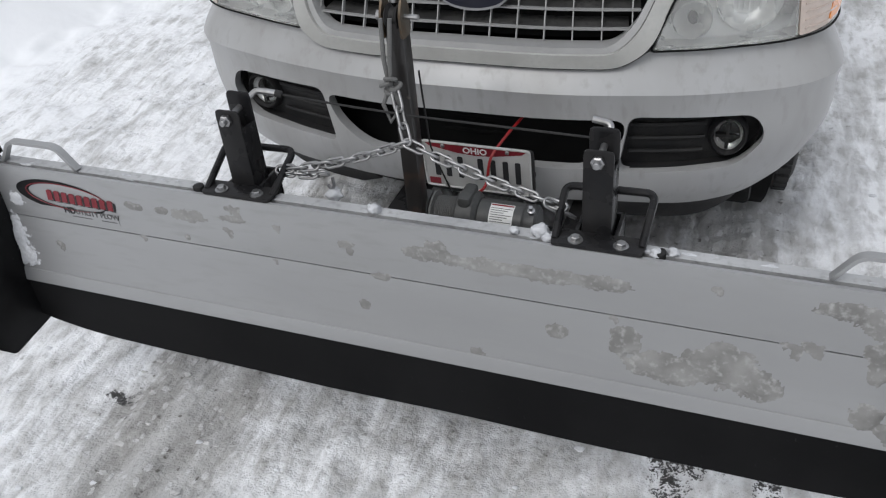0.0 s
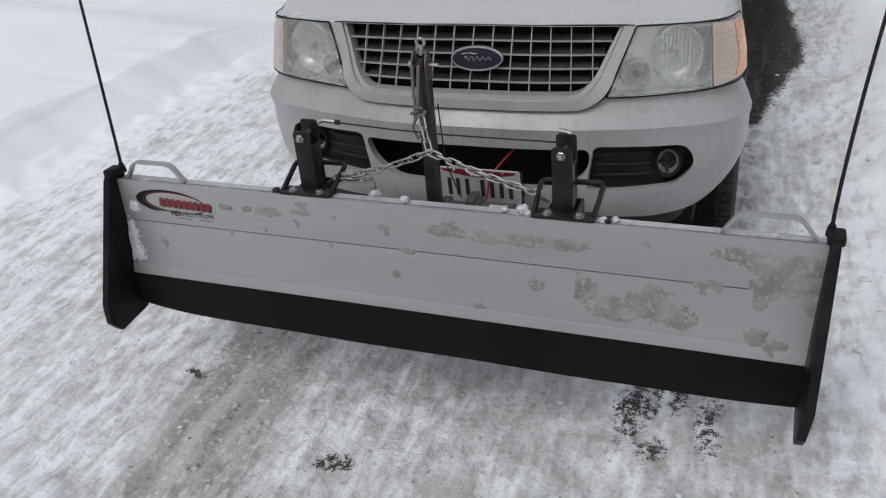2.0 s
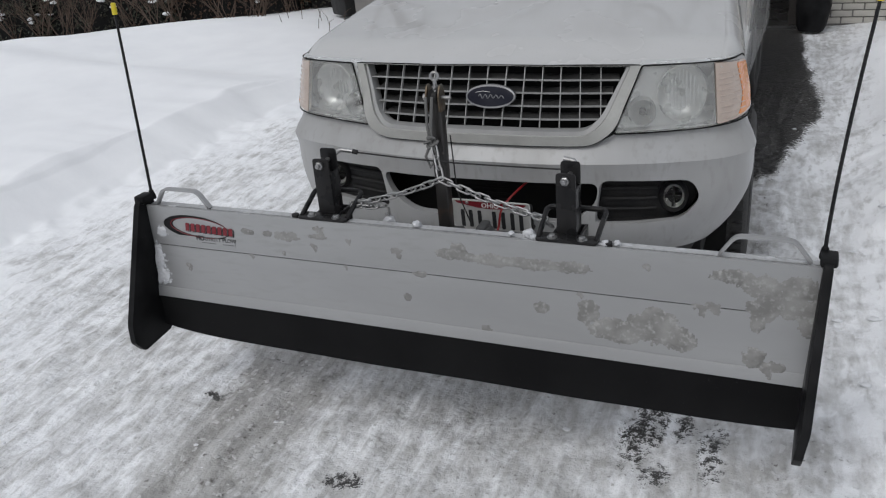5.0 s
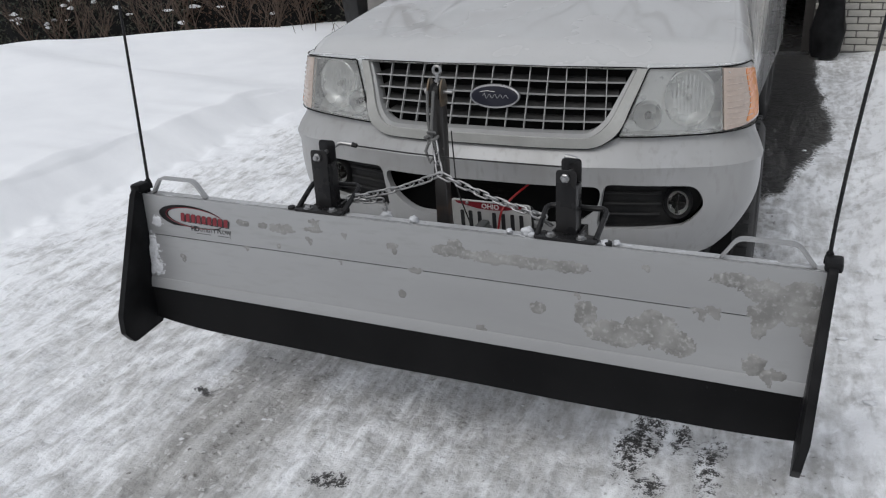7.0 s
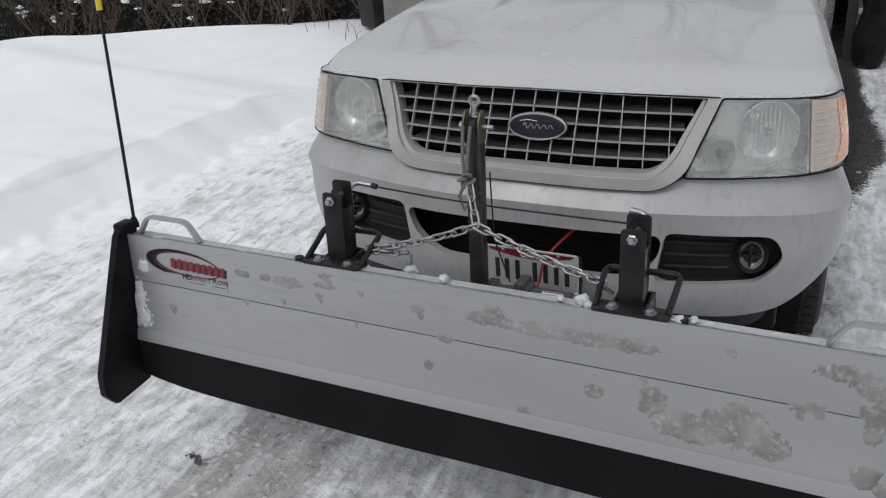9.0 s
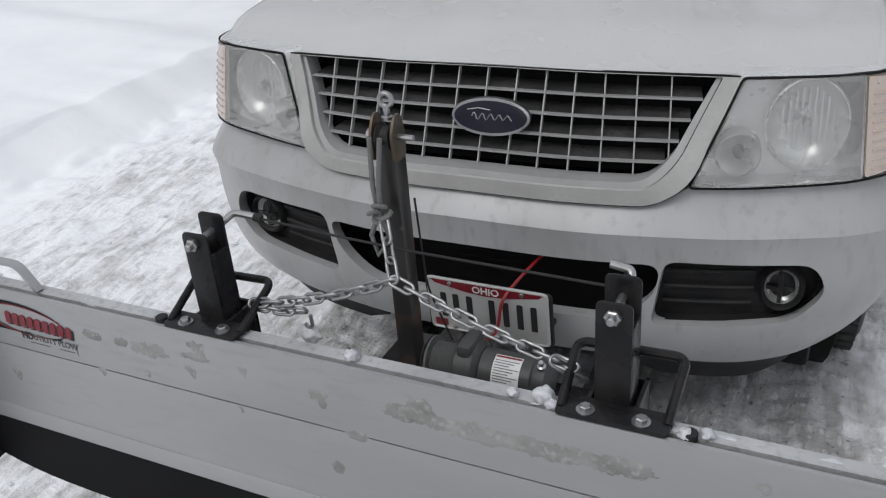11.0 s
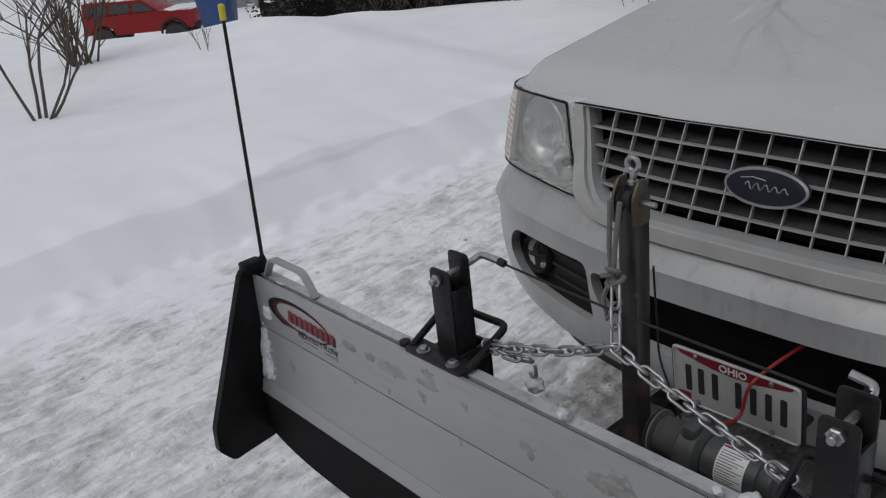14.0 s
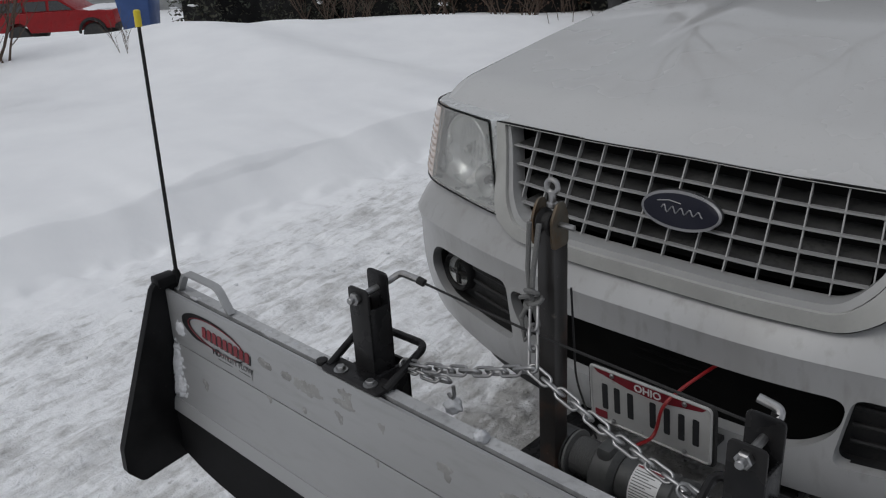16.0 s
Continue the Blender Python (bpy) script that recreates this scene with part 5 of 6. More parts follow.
APEX = (0.043, -0.585, 0.898)
links((-0.285, -0.600, 0.797), APEX, 0.012, 10)
links((-0.285, -0.596, 0.792), (-0.17, -0.592, 0.797), 0.006, 4)
links(APEX, (0.388, -0.605, 0.800), 0.008, 11)
links((0.36, -0.61, 0.808), (0.402, -0.60, 0.778), 0.0, 2)
links((0.0, -0.525, 0.985), APEX, 0.0, 3)
rope = bmesh.new()
tube(rope, [(LX - 0.012, LY - 0.052, 1.14), (LX - 0.014, LY - 0.056, 1.05), (LX - 0.006, LY - 0.06, 0.99)], 0.005, 8)
tube(rope, [(LX + 0.008, LY - 0.05, 1.14), (LX + 0.0, LY - 0.058, 1.05), (LX - 0.002, LY - 0.062, 0.99)], 0.005, 8)
tube(rope, [(LX - 0.006, LY - 0.062, 0.99), (LX - 0.022, LY - 0.068, 0.95), (LX + 0.0, LY - 0.085, 0.92), (LX + 0.02, LY - 0.07, 0.95), (LX + 0.0, LY - 0.062, 0.992)], 0.005, 8)
part("rope", rope, ROPE, chain, "grey lifting rope")
knot = bmesh.new()
for k, (dx, dz) in enumerate(((0, 0), (0.012, 0.008), (-0.01, 0.012), (0.002, 0.024))):
    tube(knot, [(LX - 0.003 + dx + 0.012 * math.cos(a), LY - 0.062 + 0.009 * math.sin(a), 0.985 + dz + 0.006 * math.sin(a + k)) for a in np.linspace(0, 2 * math.pi, 12, endpoint=False)], 0.0048, 6, closed=True)
part("knot", knot, ROPE, chain)
hook = bmesh.new()
tube(hook, round_path([(-0.152, -0.592, 0.79), (-0.150, -0.592, 0.765), (-0.16, -0.592, 0.757), (-0.167, -0.592, 0.768)], 0.006, 4), 0.0038, 8)
part("chain_hook", hook, ZINC, chain)


# ---- snow clinging to the plow ----
def face_snow(name, label, spots, seed, material, thick=0.012):
    bm = bmesh.new()
    for k, (u, v, w, h) in enumerate(spots):
        blob(bm, (u, blade_y(v) - 0.001, v), (w, thick * (0.6 + 0.5 * (k % 3) / 2), h), seed + k * 1.3, 3, 0.55)
    for vert in bm.verts:
        y = blade_y(vert.co.z)
        if vert.co.y > y + 0.0005:
            vert.co.y = y + 0.0005
    return tagged(new(name, finish(bm, name, material, 80)), label, "snow", group="snow on the plow")


def face_patch(label, spots, seed, thick, step=0.004, material=SLUSH):
    """A ragged crust of frozen slush on the blade's face, thickest inside its outline."""
    u0, u1 = min(p[0] - 1.6 * p[2] for p in spots), max(p[0] + 1.6 * p[2] for p in spots)
    v0, v1 = min(p[1] - 1.6 * p[3] for p in spots), max(p[1] + 1.6 * p[3] for p in spots)
    u0, u1, v0, v1 = max(u0, X0 + 0.002), min(u1, X1 - 0.002), max(v0, 0.425), min(v1, Z_TOP - 0.003)
    nu, nv = int((u1 - u0) / step), int((v1 - v0) / step)
    bm, grid = bmesh.new(), {}

    broad, ragged = (0.36, 0.26) if step > 0.0035 else (0.1, 0.55)

    def depth(u, v):
        f = max(1.0 - math.hypot((u - a) / w, (v - b) / h) for a, b, w, h in spots)
        return f + broad * noise.noise(Vector((u * 18, v * 18, seed))) + ragged * noise.noise(Vector((u * 60, v * 60, seed))) + 0.55 * ragged * noise.noise(Vector((u * 150, v * 150, seed)))

    for i in range(nu + 1):
        for j in range(nv + 1):
            u, v = u0 + i * step, v0 + j * step
            f = depth(u, v)
            t = thick * smooth(-0.05, 0.5, f) * (0.75 + 0.35 * noise.noise(Vector((u * 20, v * 20, seed + 4))) + 0.06 * noise.noise(Vector((u * 90, v * 90, seed))))
            grid[i, j] = (bm.verts.new((u, blade_y(v) - (max(t, 0.0006) if f > 0 else -0.0008), v)), f)
    for i in range(nu):
        for j in range(nv):
            q = [grid[i, j], grid[i + 1, j], grid[i + 1, j + 1], grid[i, j + 1]]
            if max(k[1] for k in q) > 0:
                bm.faces.new([k[0] for k in q])
    # every island of the crust is a patch of its own
    left = set(bm.faces)
    while left:
        island, todo = set(), [left.pop()]
        while todo:
            f = todo.pop()
            island.add(f)
            for g in {h for v in f.verts for h in v.link_faces} & left:
                left.discard(g)
                todo.append(g)
        if len(island) < 10:
            continue
        verts = list({v for f in island for v in f.verts})
        at = {v: i for i, v in enumerate(verts)}
        me = bpy.data.meshes.new("snow_patch")
        me.from_pydata([v.co[:] for v in verts], [], [[at[v] for v in f.verts] for f in island])
        one = bmesh.new()
        one.from_mesh(me)
        tagged(new("snow_patch", finish(one, "snow_patch", material, 80)), label, "snow", group="snow on the plow")
    bm.free()


face_patch("slushy snow patch frozen on the blade's face", [(0.548, 0.555, 0.034, 0.04), (0.63, 0.505, 0.09, 0.036), (0.71, 0.53, 0.06, 0.045), (0.76, 0.53, 0.06, 0.05), (0.81, 0.508, 0.05, 0.038), (0.735, 0.572, 0.035, 0.025)], 3, 0.006)
face_patch("grey slush splashed below the blade's top edge", [(0.10, 0.694, 0.05, 0.018), (0.16, 0.69, 0.06, 0.018), (0.26, 0.686, 0.08, 0.02), (0.38, 0.688, 0.09, 0.02), (0.48, 0.69, 0.07, 0.018), (0.13, 0.715, 0.03, 0.016)], 9, 0.003)
face_patch("dirty slush beside the end wing", [(0.95, 0.715, 0.06, 0.022), (1.03, 0.69, 0.06, 0.035), (1.12, 0.695, 0.07, 0.04), (1.10, 0.64, 0.08, 0.04), (1.03, 0.62, 0.04, 0.04), (1.02, 0.585, 0.022, 0.03), (1.15, 0.60, 0.035, 0.05)], 15, 0.0035)
face_patch("slush lump above the rubber edge", [(1.02, 0.475, 0.032, 0.036), (1.06, 0.45, 0.04, 0.03)], 21, 0.006)
face_patch("thin slush smear below the decal's end", [(-0.66, 0.70, 0.03, 0.012), (-0.58, 0.70, 0.02, 0.01), (-0.50, 0.695, 0.05, 0.018), (-0.38, 0.705, 0.04, 0.01)], 23, 0.002)
face_patch("thin slush smear in the middle of the blade", [(0.40, 0.55, 0.025, 0.02), (-0.056, 0.528, 0.016, 0.014), (-0.52, 0.63, 0.01, 0.011)], 25, 0.003)
face_patch("white snow packed in the wing's corner", [(-1.078, 0.545, 0.028, 0.05), (-1.07, 0.49, 0.035, 0.035), (-1.08, 0.585, 0.02, 0.03)], 27, 0.009, 0.003, ICE)
face_patch("small snow lump stuck below the decal", [(-1.045, 0.662, 0.022, 0.024)], 31, 0.006, 0.0025, ICE)
rng = random.Random(5)
for k in range(13):
    u = rng.uniform(-0.98, 0.95)
    on_seam = rng.random() < 0.4
    v = Z_SEAM + rng.uniform(-0.008, 0.006) if on_seam else rng.choice((rng.uniform(0.44, 0.46), rng.uniform(0.47, 0.6), rng.uniform(0.64, 0.735), rng.uniform(0.66, 0.72)))
    r = rng.uniform(0.004, 0.012)
    face_patch("small slush speck on the blade", [(u, v, r * 2.0, r * 1.1), (u + r, v - r, r, r * 1.6)], 40 + k, 0.0012, 0.0025)
face_patch("slush speck on the blade's seam", [(-0.005, 0.612, 0.026, 0.011)], 35, 0.004, 0.0025)
crest = bmesh.new()
for k in range(70):
    u = rng.uniform(X0 + 0.02, X1 - 0.02)
    if -0.44 < u < -0.27 or 0.39 < u < 0.56:
        continue
    r = rng.uniform(0.003, 0.007) * (1.3 if u > 0.56 or u < -0.45 else 0.8)
    blob(crest, (u, rng.uniform(-0.668, -0.643), 0.7575), (r * 2.6, r * 0.9, r * 0.45), k, 2, 0.6)
tagged(new("snow_crust", finish(crest, "snow_crust", ICE, 80)), "thin crust of snow along the plow's top rail", "snow", kind="stuff")
for x, y, z, r in ((-0.155, -0.592, 0.742, 0.017), (-0.02, -0.66, 0.768, 0.013), (0.352, -0.655, 0.768, 0.016), (0.372, -0.672, 0.766, 0.010), (0.59, -0.675, 0.768, 0.010), (0.30, -0.665, 0.768, 0.009), (0.62, -0.66, 0.764, 0.010)):
    bm = blob(bmesh.new(), (x, y, z), (r * 1.2, r, r), x * 10, 3, 0.4)
    tagged(new("snow_lump", finish(bm, "snow_lump", ICE, 80)), "white snow lump caught on the plow", "snow", group="snow on the plow")
slop = bmesh.new()
for x, y, z, r in ((0.26, -0.44, 0.51, 0.035), (0.30, -0.43, 0.52, 0.03), (0.28, -0.47, 0.50, 0.025)):
    blob(slop, (x, y, z), (r, r, r * 0.7), x * 20, 3, 0.4)
tagged(new("snow_lump", finish(slop, "snow_lump", ICE, 80)), "snow packed under the winch", "snow", group="snow on the plow")

# loose clods on the driveway and along the banks
clods = bmesh.new()
for k in range(300):
    x = rng.uniform(-2.7, 2.4)
    y = rng.uniform(-1.6, 3.2)
    if abs(x) < 0.95 and y > -0.1:
        continue
    r = rng.uniform(0.003, 0.010) * (1.8 if x > 1.2 or x < -2.7 else 1.0)
    blob(clods, (x, y, ground_height(x, y) + r * 0.25), (r * 1.5, r, r * 0.5), k, 2, 0.6)
tagged(new("snow_clods", finish(clods, "snow_clods", CLOD, 80)), "loose snow clods scattered over the driveway", "snow", kind="stuff")

# grey slush chunks turned up along the wheel track
chunks = bmesh.new()
for k in range(60):
    y = rng.uniform(-1.55, -0.45)
    x = -0.66 - 0.13 * (y + 1.2) + rng.gauss(0, 0.15)
    r = rng.uniform(0.003, 0.009)
    blob(chunks, (x, y, ground_height(x, y) + r * 0.05), (r * rng.uniform(1.0, 2.4), r * rng.uniform(0.6, 1.4), r * 0.45), 500 + k, 2, 1.1)
tagged(new("slush_chunks", finish(chunks, "slush_chunks", CHUNK, 80)), "grey slush chunks turned up along the wheel track", "slush", kind="stuff")

# ---- the house front with its garage ----
BRICK = mat("cream_painted_brick", (0.52, 0.50, 0.46), 0.75, big=4, other=(0.40, 0.38, 0.34), fine=60, bump=0.4)
MORTAR = mat("grey_mortar", (0.22, 0.21, 0.20), 0.9, bump=0.5)
TRIM = mat("brown_painted_trim", (0.05, 0.045, 0.042), 0.5)
BARK = mat("grey_brown_bark", (0.10, 0.08, 0.07), 0.85, fine=40, bump=0.5)
TWIG = mat("bare_brown_twigs", (0.11, 0.075, 0.055), 0.8)
LEAF = mat("dark_evergreen_foliage", (0.03, 0.04, 0.025), 0.7, big=8, other=(0.06, 0.05, 0.035))
DRYLEAF = mat("rusty_dry_foliage", (0.10, 0.05, 0.03), 0.8, big=8, other=(0.07, 0.05, 0.035))
CARRED = mat("red_car_paint", (0.27, 0.006, 0.009), 0.35, inputs={"Coat Weight": 0.15, "Specular IOR Level": 0.25})
BLUE = mat("blue_cart_plastic", (0.025, 0.07, 0.22), 0.45)
SIDING = mat("grey_lap_siding", (0.32, 0.33, 0.33), 0.7, big=3)
SNOWCAP = mat("clean_settled_snow", (0.84, 0.85, 0.87), 0.65, big=3, other=(0.78, 0.79, 0.82), bump=0.2, depth=0.01)
GY = 6.85
wall = boxed((0.83, GY + 0.02, -0.2), (4.6, GY + 0.3, 2.9))
wall_ob = part("wall_front", wall, MORTAR)
tagged(wall_ob, "cream brick house wall beside the garage", "wall", kind="structure")
part("wall_left", boxed((-4.4, GY + 0.02, -0.2), (-1.9, GY + 0.3, 2.9)), MORTAR)
tagged(bpy.data.objects["wall_left"], "brick wall at the garage's far side", "wall", kind="structure")
tagged(part("wall_lintel", boxed((-1.9, GY + 0.02, 2.2), (0.83, GY + 0.3, 2.9)), BRICK), "wall over the garage opening", "wall", kind="structure")
# the garage's inner darkness is put into the near-black of its walls and ceiling
tagged(part("garage_interior", boxed((-1.9, GY + 4.5, -0.2), (0.83, GY + 4.7, 2.6)), VOID), "rear wall of the open garage, coloured near-black as shade", "wall", kind="structure")
tagged(part("garage_side", boxed((0.83, GY + 0.3, -0.2), (0.95, GY + 4.6, 2.6)), VOID), "side wall of the garage, coloured near-black as shade", "wall", kind="structure")
tagged(part("garage_side_far", boxed((-2.02, GY + 0.3, -0.2), (-1.9, GY + 4.6, 2.6)), VOID), "side wall of the garage, coloured near-black as shade", "wall", kind="structure")
tagged(part("garage_ceiling", boxed((-2.0, GY + 0.3, 2.4), (1.1, GY + 4.7, 2.5)), VOID), "ceiling of the garage, coloured near-black as shade", "ceiling", kind="structure")
tagged(part("garage_floor", boxed((-1.9, GY - 0.1, -0.1), (0.83, GY + 4.6, 0.02), 0.01), ASPHALT), "dark concrete garage floor", "floor", kind="structure")
tagged(part("roof", prism(bmesh.new(), [(-0.6, 2.85), (4.9, 4.6), (4.9, 4.75), (-0.6, 3.0)], lambda u, v, w: Vector((-4.9 + w, GY + u, v)), 9.8), SNOWCAP), "snow-covered house roof", "roof", kind="structure")
tagged(part("garage_trim", boxed((0.745, GY - 0.02, 0.0), (0.835, GY + 0.2, 2.25), 0.006), TRIM), "dark painted garage door trim", "trim", kind="structure")
bag = thing("rubbish_bin", (0.99, GY - 0.36, 0.0), "tall black rubbish bin against the brick wall, capped with snow", "rubbish bin")
bb = bmesh.new()
lathe(bb, [(0.0, 0.12), (0.05, 0.14), (0.25, 0.15), (0.5, 0.12), (0.62, 0.135), (0.85, 0.15), (1.0, 0.13), (1.1, 0.07)], (0.99, GY - 0.36, 0.02), (0.02, 0, 1), 18)
for v in bb.verts:
    v.co += 0.05 * Vector((noise.noise(v.co * 4), noise.noise(v.co * 4 + Vector((9, 0, 0))), 0))
part("bin_body", bb, SATIN, bag)
part("snow_cap", blob(bmesh.new(), (1.01, GY - 0.36, 1.09), (0.14, 0.12, 0.05), 3, 3), SNOWCAP, bag)


# ---- bare shrubs, hedge, trees ----
def grow(bm, p, d, length, radius, level, rr, spread=0.6, droop=0.0):
    n = 4 if level > 1 else 3
    pts, q, dd = [Vector(p)], Vector(p), Vector(d).normalized()
    for i in range(n):
        dd = (dd + Vector((rr.uniform(-1, 1), rr.uniform(-1, 1), rr.uniform(-0.7, 1) - droop)) * 0.16).normalized()
        q = q + dd * length / n
        pts.append(q.copy())
    tube(bm, pts, [radius * (1 - 0.45 * i / n) for i in range(n + 1)], 6 if radius > 0.03 else 4 if radius > 0.01 else 3)
    if level > 0:
        for k in range(rr.randint(2, 4)):
            at = pts[rr.randint(1, n)]
            side = Vector((rr.uniform(-1, 1), rr.uniform(-1, 1), rr.uniform(-0.2, 0.9))).normalized()
            grow(bm, at, dd * (1 - spread) + side * spread, length * rr.uniform(0.55, 0.8), radius * 0.52, level - 1, rr, spread, droop)


def bare_tree(x, y, height, girth, seed, label):
    rr = random.Random(seed)
    ob = thing("tree", (x, y, -0.2), label, "tree", "bare trees")
    trunk = bmesh.new()
    pts = [Vector((x + 0.15 * math.sin(z), y + 0.1 * math.cos(z * 0.8), z)) for z in np.linspace(-0.3, height * 0.4, 6)]
    tube(trunk, pts, [girth * (1.15 - 0.09 * i) for i in range(6)], 12)
    part("trunk", trunk, BARK, ob)
    crown = bmesh.new()
    for k in range(6):
        a = 2 * math.pi * k / 6 + rr.uniform(-0.4, 0.4)
        grow(crown, pts[-1 - (k % 2)], (math.cos(a), math.sin(a), rr.uniform(0.7, 1.6)), height * 0.33, girth * 0.45, 4, rr, 0.5)
    part("crown", crown, BARK, ob, "bare branching limbs")
    return ob


bare_tree(-2.2, 13.0, 17, 0.11, 4, "tall bare winter tree behind the house")
bare_tree(-7.5, 12.5, 16, 0.10, 8, "tall bare winter tree beyond the yard")
bare_tree(2.2, 15.5, 17, 0.10, 12, "tall bare winter tree behind the roof")


def shrub(x, y, height, stems, seed, label, material=TWIG, spread=0.5):
    rr = random.Random(seed)
    ob = thing("shrub", (x, y, ground_height(x, y)), label, "shrub", "bare shrubs")
    for k in range(stems):
        bm = bmesh.new()
        a = rr.uniform(0, 6.28)
        grow(bm, (x + rr.uniform(-0.12, 0.12), y + rr.uniform(-0.12, 0.12), ground_height(x, y) - 0.05), (math.cos(a) * spread, math.sin(a) * spread, 1), height * rr.uniform(0.5, 0.8), 0.010 * height, 2, rr, 0.45)
        part("stem", bm, material, ob)
    return ob


for k in range(14):
    t = k / 13
    x, y = -11.5 + 6.6 * t + rng.uniform(-0.3, 0.3), 7.9 - 0.3 * t + rng.uniform(-0.2, 0.5)
    shrub(x, y, rng.uniform(0.7, 1.2), 7, 100 + k, "bare brown shrub standing out of the snow")


def evergreen(x, y, w, d, h, seed, label, material=LEAF, snow=True):
    rr = random.Random(seed)
    z0 = ground_height(x, y)
    ob = thing("hedge", (x, y, z0), label, "hedge", "clipped hedges")
    # black box inside the leaves, coloured as the hedge's inner shade
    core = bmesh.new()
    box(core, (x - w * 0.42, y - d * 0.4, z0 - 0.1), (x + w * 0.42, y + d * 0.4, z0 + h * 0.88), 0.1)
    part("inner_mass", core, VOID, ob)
    bm = bmesh.new()
    for k in range(int(900 * w * h)):
        p = Vector((rr.uniform(-0.5, 0.5) * w, rr.uniform(-0.5, 0.5) * d, rr.uniform(0, 1) * h))
        ax = rr.randint(0, 2)
        if ax == 0:
            p.x = math.copysign(w * rr.uniform(0.4, 0.52), p.x)
        elif ax == 1:
            p.y = -d * rr.uniform(0.4, 0.55)
        else:
            p.z = h * rr.uniform(0.86, 1.02)
        p += Vector((x, y, z0))
        a, b = Vector((rr.uniform(-1, 1), rr.uniform(-1, 1), rr.uniform(-1, 1))).normalized() * 0.035, Vector((rr.uniform(-1, 1), rr.uniform(-1, 1), rr.uniform(-1, 1))).normalized() * 0.02
        bm.faces.new([bm.verts.new(q) for q in (p - a, p + b, p + a, p - b)])
    part("foliage", bm, material, ob)
    for k in range(int(5 * w)):
        drift = blob(bmesh.new(), (x + rr.uniform(-0.5, 0.5) * w, y - 0.5 * d, z0 + h * rr.uniform(0.15, 0.85)), (rr.uniform(0.03, 0.12), 0.05, rr.uniform(0.012, 0.035)), seed + 3 * k, 2, 0.5)
        part("snow_tuft", drift, SNOWCAP, ob)
    if snow:
        cap = bmesh.new()
        for k in range(int(7 * w) + 2):
            blob(cap, (x + rr.uniform(-0.45, 0.45) * w, y + rr.uniform(-0.3, 0.2) * d, z0 + h), (0.22, 0.2 * d, 0.06), seed + k, 2, 0.4)
        part("snow_cap", cap, SNOWCAP, ob, "settled snow on top")
    return ob


evergreen(-9.85, 5.05, 1.2, 0.9, 0.75, 61, "dark clipped hedge capped with snow")
evergreen(-10.0, 8.6, 3.0, 0.9, 1.3, 63, "dark evergreen hedge with snow on it")
evergreen(-7.5, 8.8, 2.9, 0.8, 1.2, 65, "rusty brown hedge behind bare shrubs", DRYLEAF)
evergreen(-12.8, 8.4, 3.2, 0.9, 1.5, 66, "dark evergreen hedge behind the yard")
evergreen(-5.2, 8.7, 2.0, 0.8, 1.3, 67, "dark hedge beside the house", LEAF)

# dark and blue wheeled bins
def wheeled_bin(x, y, turn_deg, material, lid_material, label, z):
    ob = thing("wheeled_bin", (x, y, z), label, "wheeled bin")
    m = Matrix.Translation((x, y, z)) @ Matrix.Rotation(radians(turn_deg), 4, "Z")
    body = bmesh.new()
    lo = [(-0.22, -0.25, 0.05), (0.22, -0.25, 0.05), (0.22, 0.25, 0.05), (-0.22, 0.25, 0.05)]
    hi = [(-0.29, -0.33, 0.98), (0.29, -0.33, 0.98), (0.29, 0.36, 1.0), (-0.29, 0.36, 1.0)]
    a, b = [body.verts.new(p) for p in lo], [body.verts.new(p) for p in hi]
    body.faces.new(a[::-1])
    body.faces.new(b)
    for i in range(4):
        body.faces.new((a[i], a[(i + 1) % 4], b[(i + 1) % 4], b[i]))
    bmesh.ops.bevel(body, geom=body.edges[:], offset=0.03, segments=2, profile=0.5, affect="EDGES")
    bmesh.ops.transform(body, matrix=m, verts=body.verts)
    part("bin_body", body, material, ob)
    part("lid", boxed((-0.31, -0.36, 0.985), (0.31, 0.38, 1.05), 0.03, m), lid_material, ob)
    part("mark", boxed((-0.08, -0.345, 0.78), (0.08, -0.325, 0.88), 0.002, m), PAPER, ob, "plain white mark")
    for sx in (-0.25, 0.25):
        w = lathe(bmesh.new(), [(-0.02, 0.03), (-0.02, 0.11), (0.02, 0.11), (0.02, 0.03)], (sx, 0.32, 0.11), (1, 0, 0), 18)
        bmesh.ops.transform(w, matrix=m, verts=w.verts)
        part("bin_wheel", w, TYRE, ob)
    return ob


wheeled_bin(-14.5, 6.2, -52, BLUE, BLUE, "blue plastic wheeled recycling bin behind the snowbank", -0.62)
wheeled_bin(-4.75, 7.5, -35, DARK, DARK, "black plastic wheeled bin at the yard's far edge", 0.05)

# ---- red off-road car behind the bank ----
jeep = thing("car", (-29.7, 11.15, -2.62), "red boxy off-road car with snow on its hood", "car")
JM = Matrix.Translation((-29.7, 11.15, -2.62)) @ Matrix.Rotation(radians(44), 4, "Z")


def in_jeep(bm):
    bmesh.ops.transform(bm, matrix=JM, verts=bm.verts)
    return bm


def jeep_side(outline, w):
    return in_jeep(prism(bmesh.new(), outline, lambda u, v, d: Vector((u, d - w / 2, v)), w, 0.03))


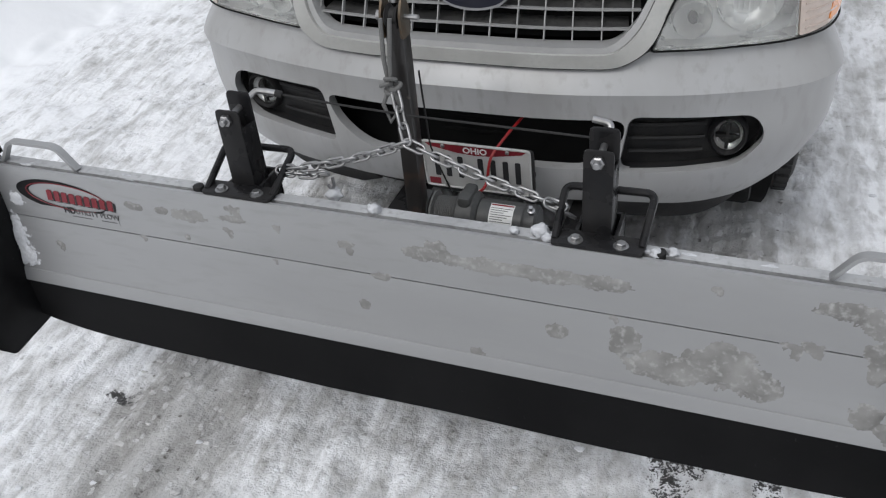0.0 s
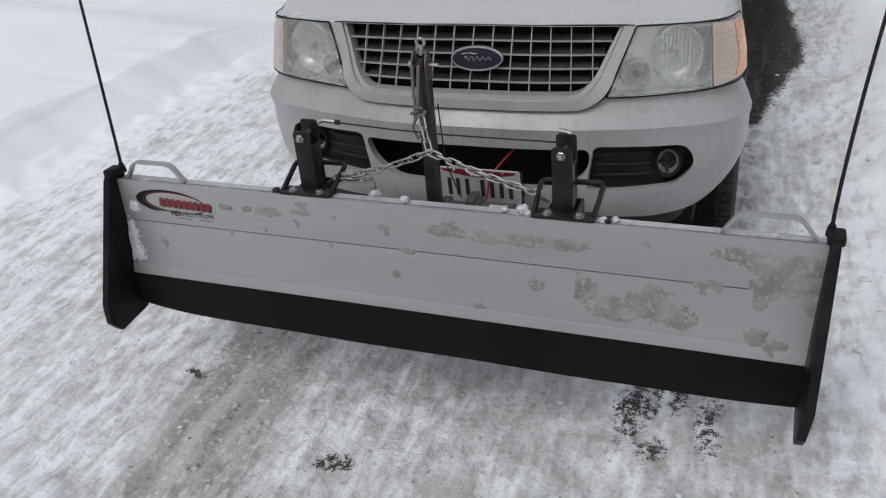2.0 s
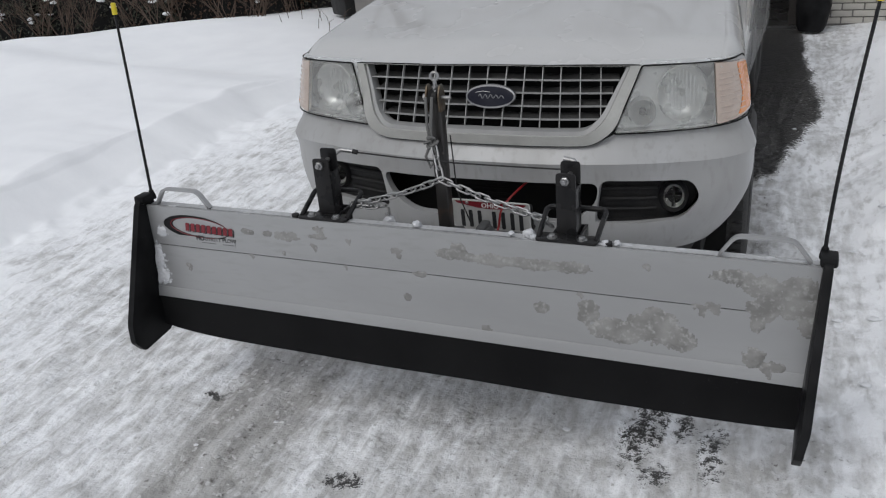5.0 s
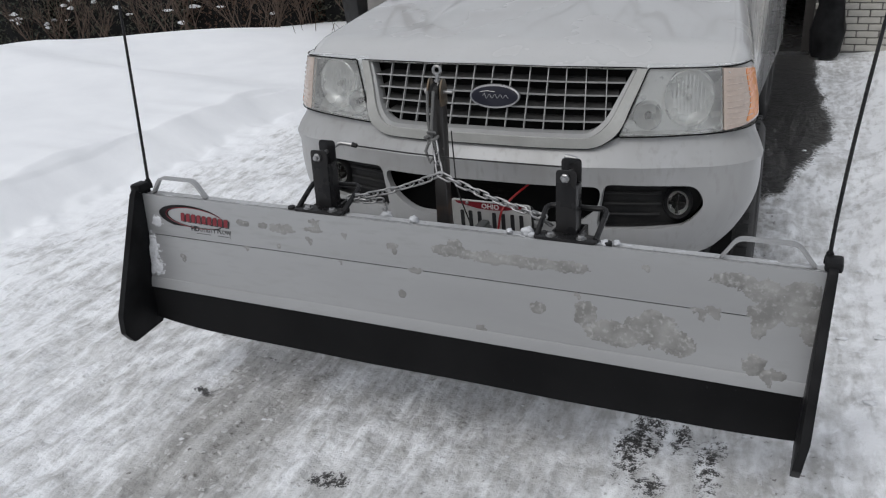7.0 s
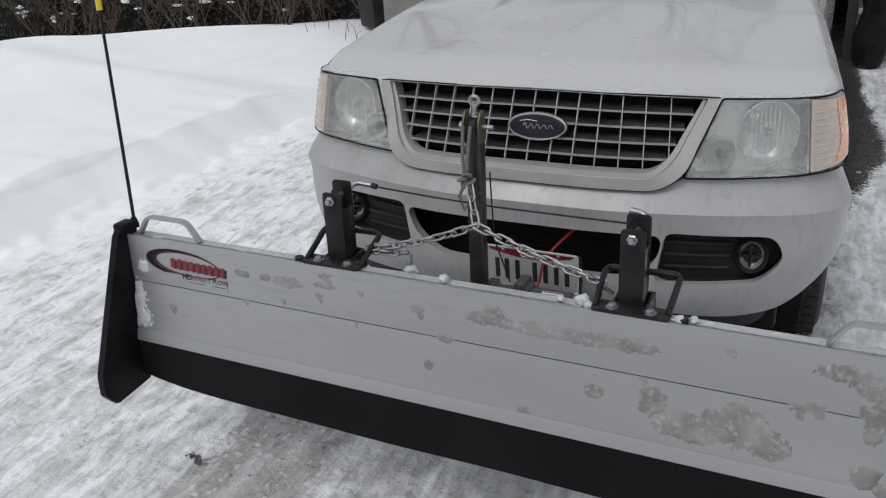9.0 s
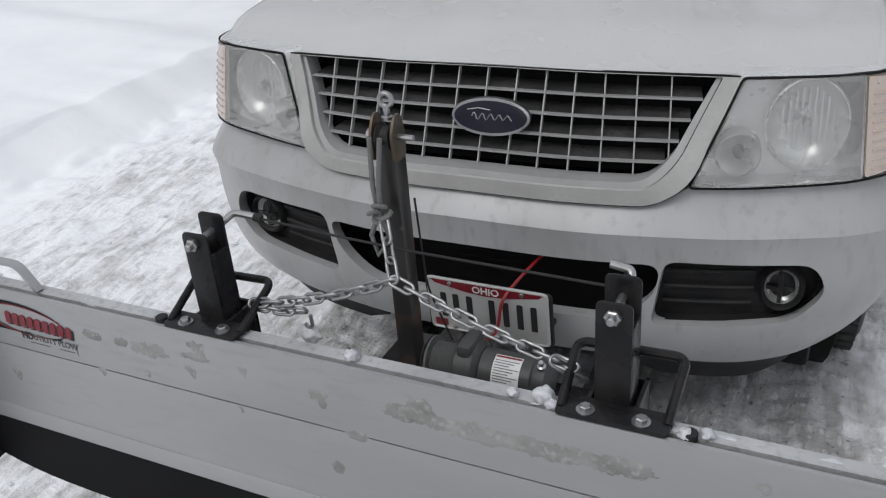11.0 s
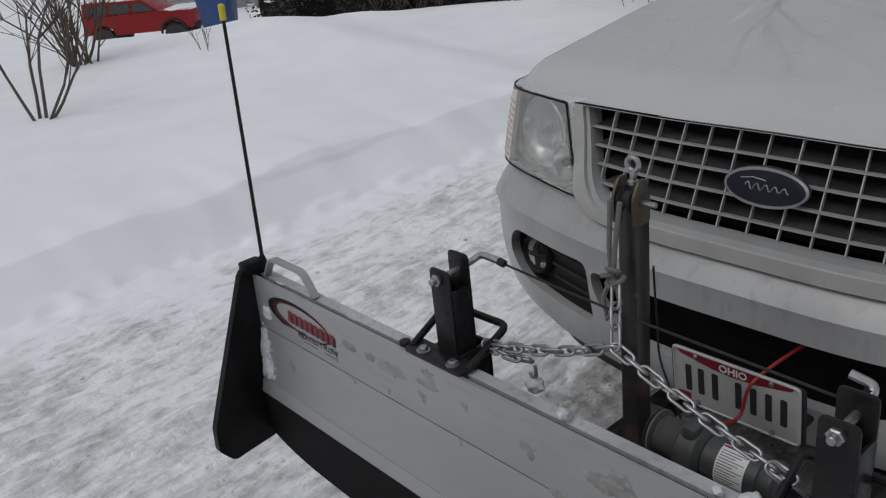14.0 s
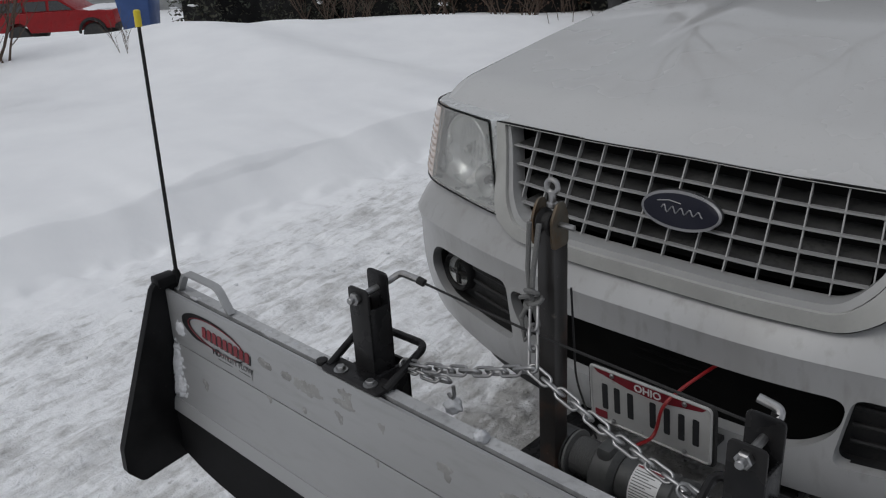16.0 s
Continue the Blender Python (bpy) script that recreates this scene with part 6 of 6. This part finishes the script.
part("body", jeep_side([(-2.0, 0.55), (-1.75, 0.55), (-1.7, 0.75), (-1.5, 0.88), (-1.15, 0.88), (-0.95, 0.75), (-0.9, 0.5), (0.8, 0.5), (0.85, 0.75), (1.05, 0.88), (1.45, 0.88), (1.65, 0.75), (1.7, 0.55), (2.05, 0.55), (2.05, 0.95), (2.0, 1.12), (0.85, 1.18), (-2.0, 1.15)], 1.7), CARRED, jeep)
part("roof", jeep_side([(0.8, 1.17), (0.25, 1.6), (-1.95, 1.62), (-2.0, 1.14)], 1.5), CARRED, jeep)
for u0, u1, t0, t1 in ((-1.85, -1.05, -1.85, -1.05), (-0.95, -0.25, -0.95, -0.2), (-0.15, 0.65, -0.1, 0.2)):
    part("window", in_jeep(prism(bmesh.new(), rounded([(u0, 1.2), (u1, 1.2), (t1, 1.52), (t0, 1.52)], 0.03), lambda u, v, d: Vector((u, -0.755 - d, v)), 0.012)), SCREEN, jeep)
part("snow_on_hood", in_jeep(blob(bmesh.new(), (1.4, 0, 1.15), (0.62, 0.85, 0.09), 7, 3, 0.2)), SNOWCAP, jeep, "settled snow on the hood")
part("snow_on_roof", in_jeep(blob(bmesh.new(), (-0.9, 0, 1.62), (1.1, 0.75, 0.09), 8, 3, 0.2)), SNOWCAP, jeep)
for u in (-1.32, 1.25):
    for v in (-0.72, 0.72):
        wheel = part("wheel", in_jeep(lathe(bmesh.new(), [(-0.1, 0.05), (-0.1, 0.2), (-0.08, 0.22), (0.1, 0.22), (0.1, 0.05)], (u, v, 0.37), (0, 1, 0), 20)), GREYPLASTIC, jeep)
        part("tyre", in_jeep(lathe(bmesh.new(), [(-0.11, 0.22), (-0.12, 0.33), (-0.09, 0.37), (0.09, 0.37), (0.12, 0.33), (0.11, 0.22)], (u, v, 0.37), (0, 1, 0), 28)), TYRE, wheel)
part("front_bumper", in_jeep(boxed((1.98, -0.85, 0.5), (2.15, 0.85, 0.68), 0.03)), DARK, jeep)
for v in (-0.86, 0.86):
    part("flare", in_jeep(tube(bmesh.new(), [(1.25 - 0.45 * math.cos(a), v, 0.42 + 0.46 * math.sin(a)) for a in np.linspace(0, math.pi, 12)], 0.05, 8)), DARK, jeep)

# neighbouring house beyond the yard
far_house = thing("house", (-36, 20, -2.9), "grey-sided neighbouring house with a dark door and white trim", "house")
HM = Matrix.Translation((-36.0, 20.0, -2.9)) @ Matrix.Rotation(radians(50), 4, "Z")


def in_house(bm):
    bmesh.ops.transform(bm, matrix=HM, verts=bm.verts)
    return bm


part("wall", in_house(boxed((-5, 0, 0), (5, 6, 3.0), 0.01)), SIDING, far_house)
for k in range(18):
    part("siding_board", in_house(boxed((-5.0, -0.015, 0.15 * k + 0.2), (5.0, 0.005, 0.15 * k + 0.325), 0.002)), SIDING, far_house)
part("roof", in_house(prism(bmesh.new(), [(-0.5, 2.9), (3, 4.9), (6.5, 2.9), (6.5, 3.05), (3, 5.1), (-0.5, 3.05)], lambda u, v, w: Vector((-5.3 + w, u, v)), 10.6)), SNOWCAP, far_house)
part("door", in_house(boxed((1.2, -0.05, 0.2), (2.1, 0.02, 2.25), 0.01)), TRIM, far_house)
for x in (-3.6, -1.2, 3.4):
    win = part("window", in_house(boxed((x - 0.55, -0.05, 1.0), (x + 0.55, 0.0, 2.2), 0.01)), PAPER, far_house)
    part("pane", in_house(boxed((x - 0.47, -0.06, 1.08), (x + 0.47, -0.045, 2.12))), SCREEN, win)

# shrubs and weeds standing in the field
shrub(-8.5, 1.5, 1.25, 22, 201, "bare reddish shrub growing out of the snow", TWIG, 0.45)
shrub(-6.5, 0.36, 1.5, 5, 203, "bare grey sapling leaning in the snow", BARK, 0.8)
shrub(-7.3, 2.3, 0.5, 3, 205, "thin dry weeds in the snow", TWIG, 0.3)
for k in range(12):
    t = rng.uniform(0.72, 1.0)
    x, y = -8.8 + 5.0 * t + rng.uniform(-0.5, 0.5), 2.6 + 4.6 * t + rng.uniform(0.0, 1.0)
    weed = bmesh.new()
    z = ground_height(x, y)
    a = rng.uniform(0, 6.28)
    tube(weed, [(x, y, z - 0.03), (x + 0.04 * math.cos(a), y + 0.04 * math.sin(a), z + 0.12), (x + 0.13 * math.cos(a), y + 0.13 * math.sin(a), z + rng.uniform(0.15, 0.3))], [0.005, 0.004, 0.002], 4)
    tagged(new("weed", finish(weed, "weed", TWIG)), "dry weed stalk poking out of the snow", "weed", group="dry weeds")
for k in range(5):
    shrub(2.0 + 0.3 * k, GY - 0.3, 1.1, 4, 240 + k, "bare thin shrub against the brick wall", TWIG, 0.25)

# bricks of the wall beside the garage
brick_me = finish(boxed((-0.097, 0, -0.029), (0.097, 0.03, 0.029), 0.004, seg=1), "brick", BRICK)
count = 0
for row in range(28):
    for col in range(16):
        if count >= 300:
            break
        x = 0.94 + col * 0.207 + (0.1035 if row % 2 else 0.0)
        ob = part("brick", brick_me, BRICK, wall_ob)
        ob.matrix_basis = Matrix.Translation((x, GY, 0.05 + row * 0.069))
        count += 1
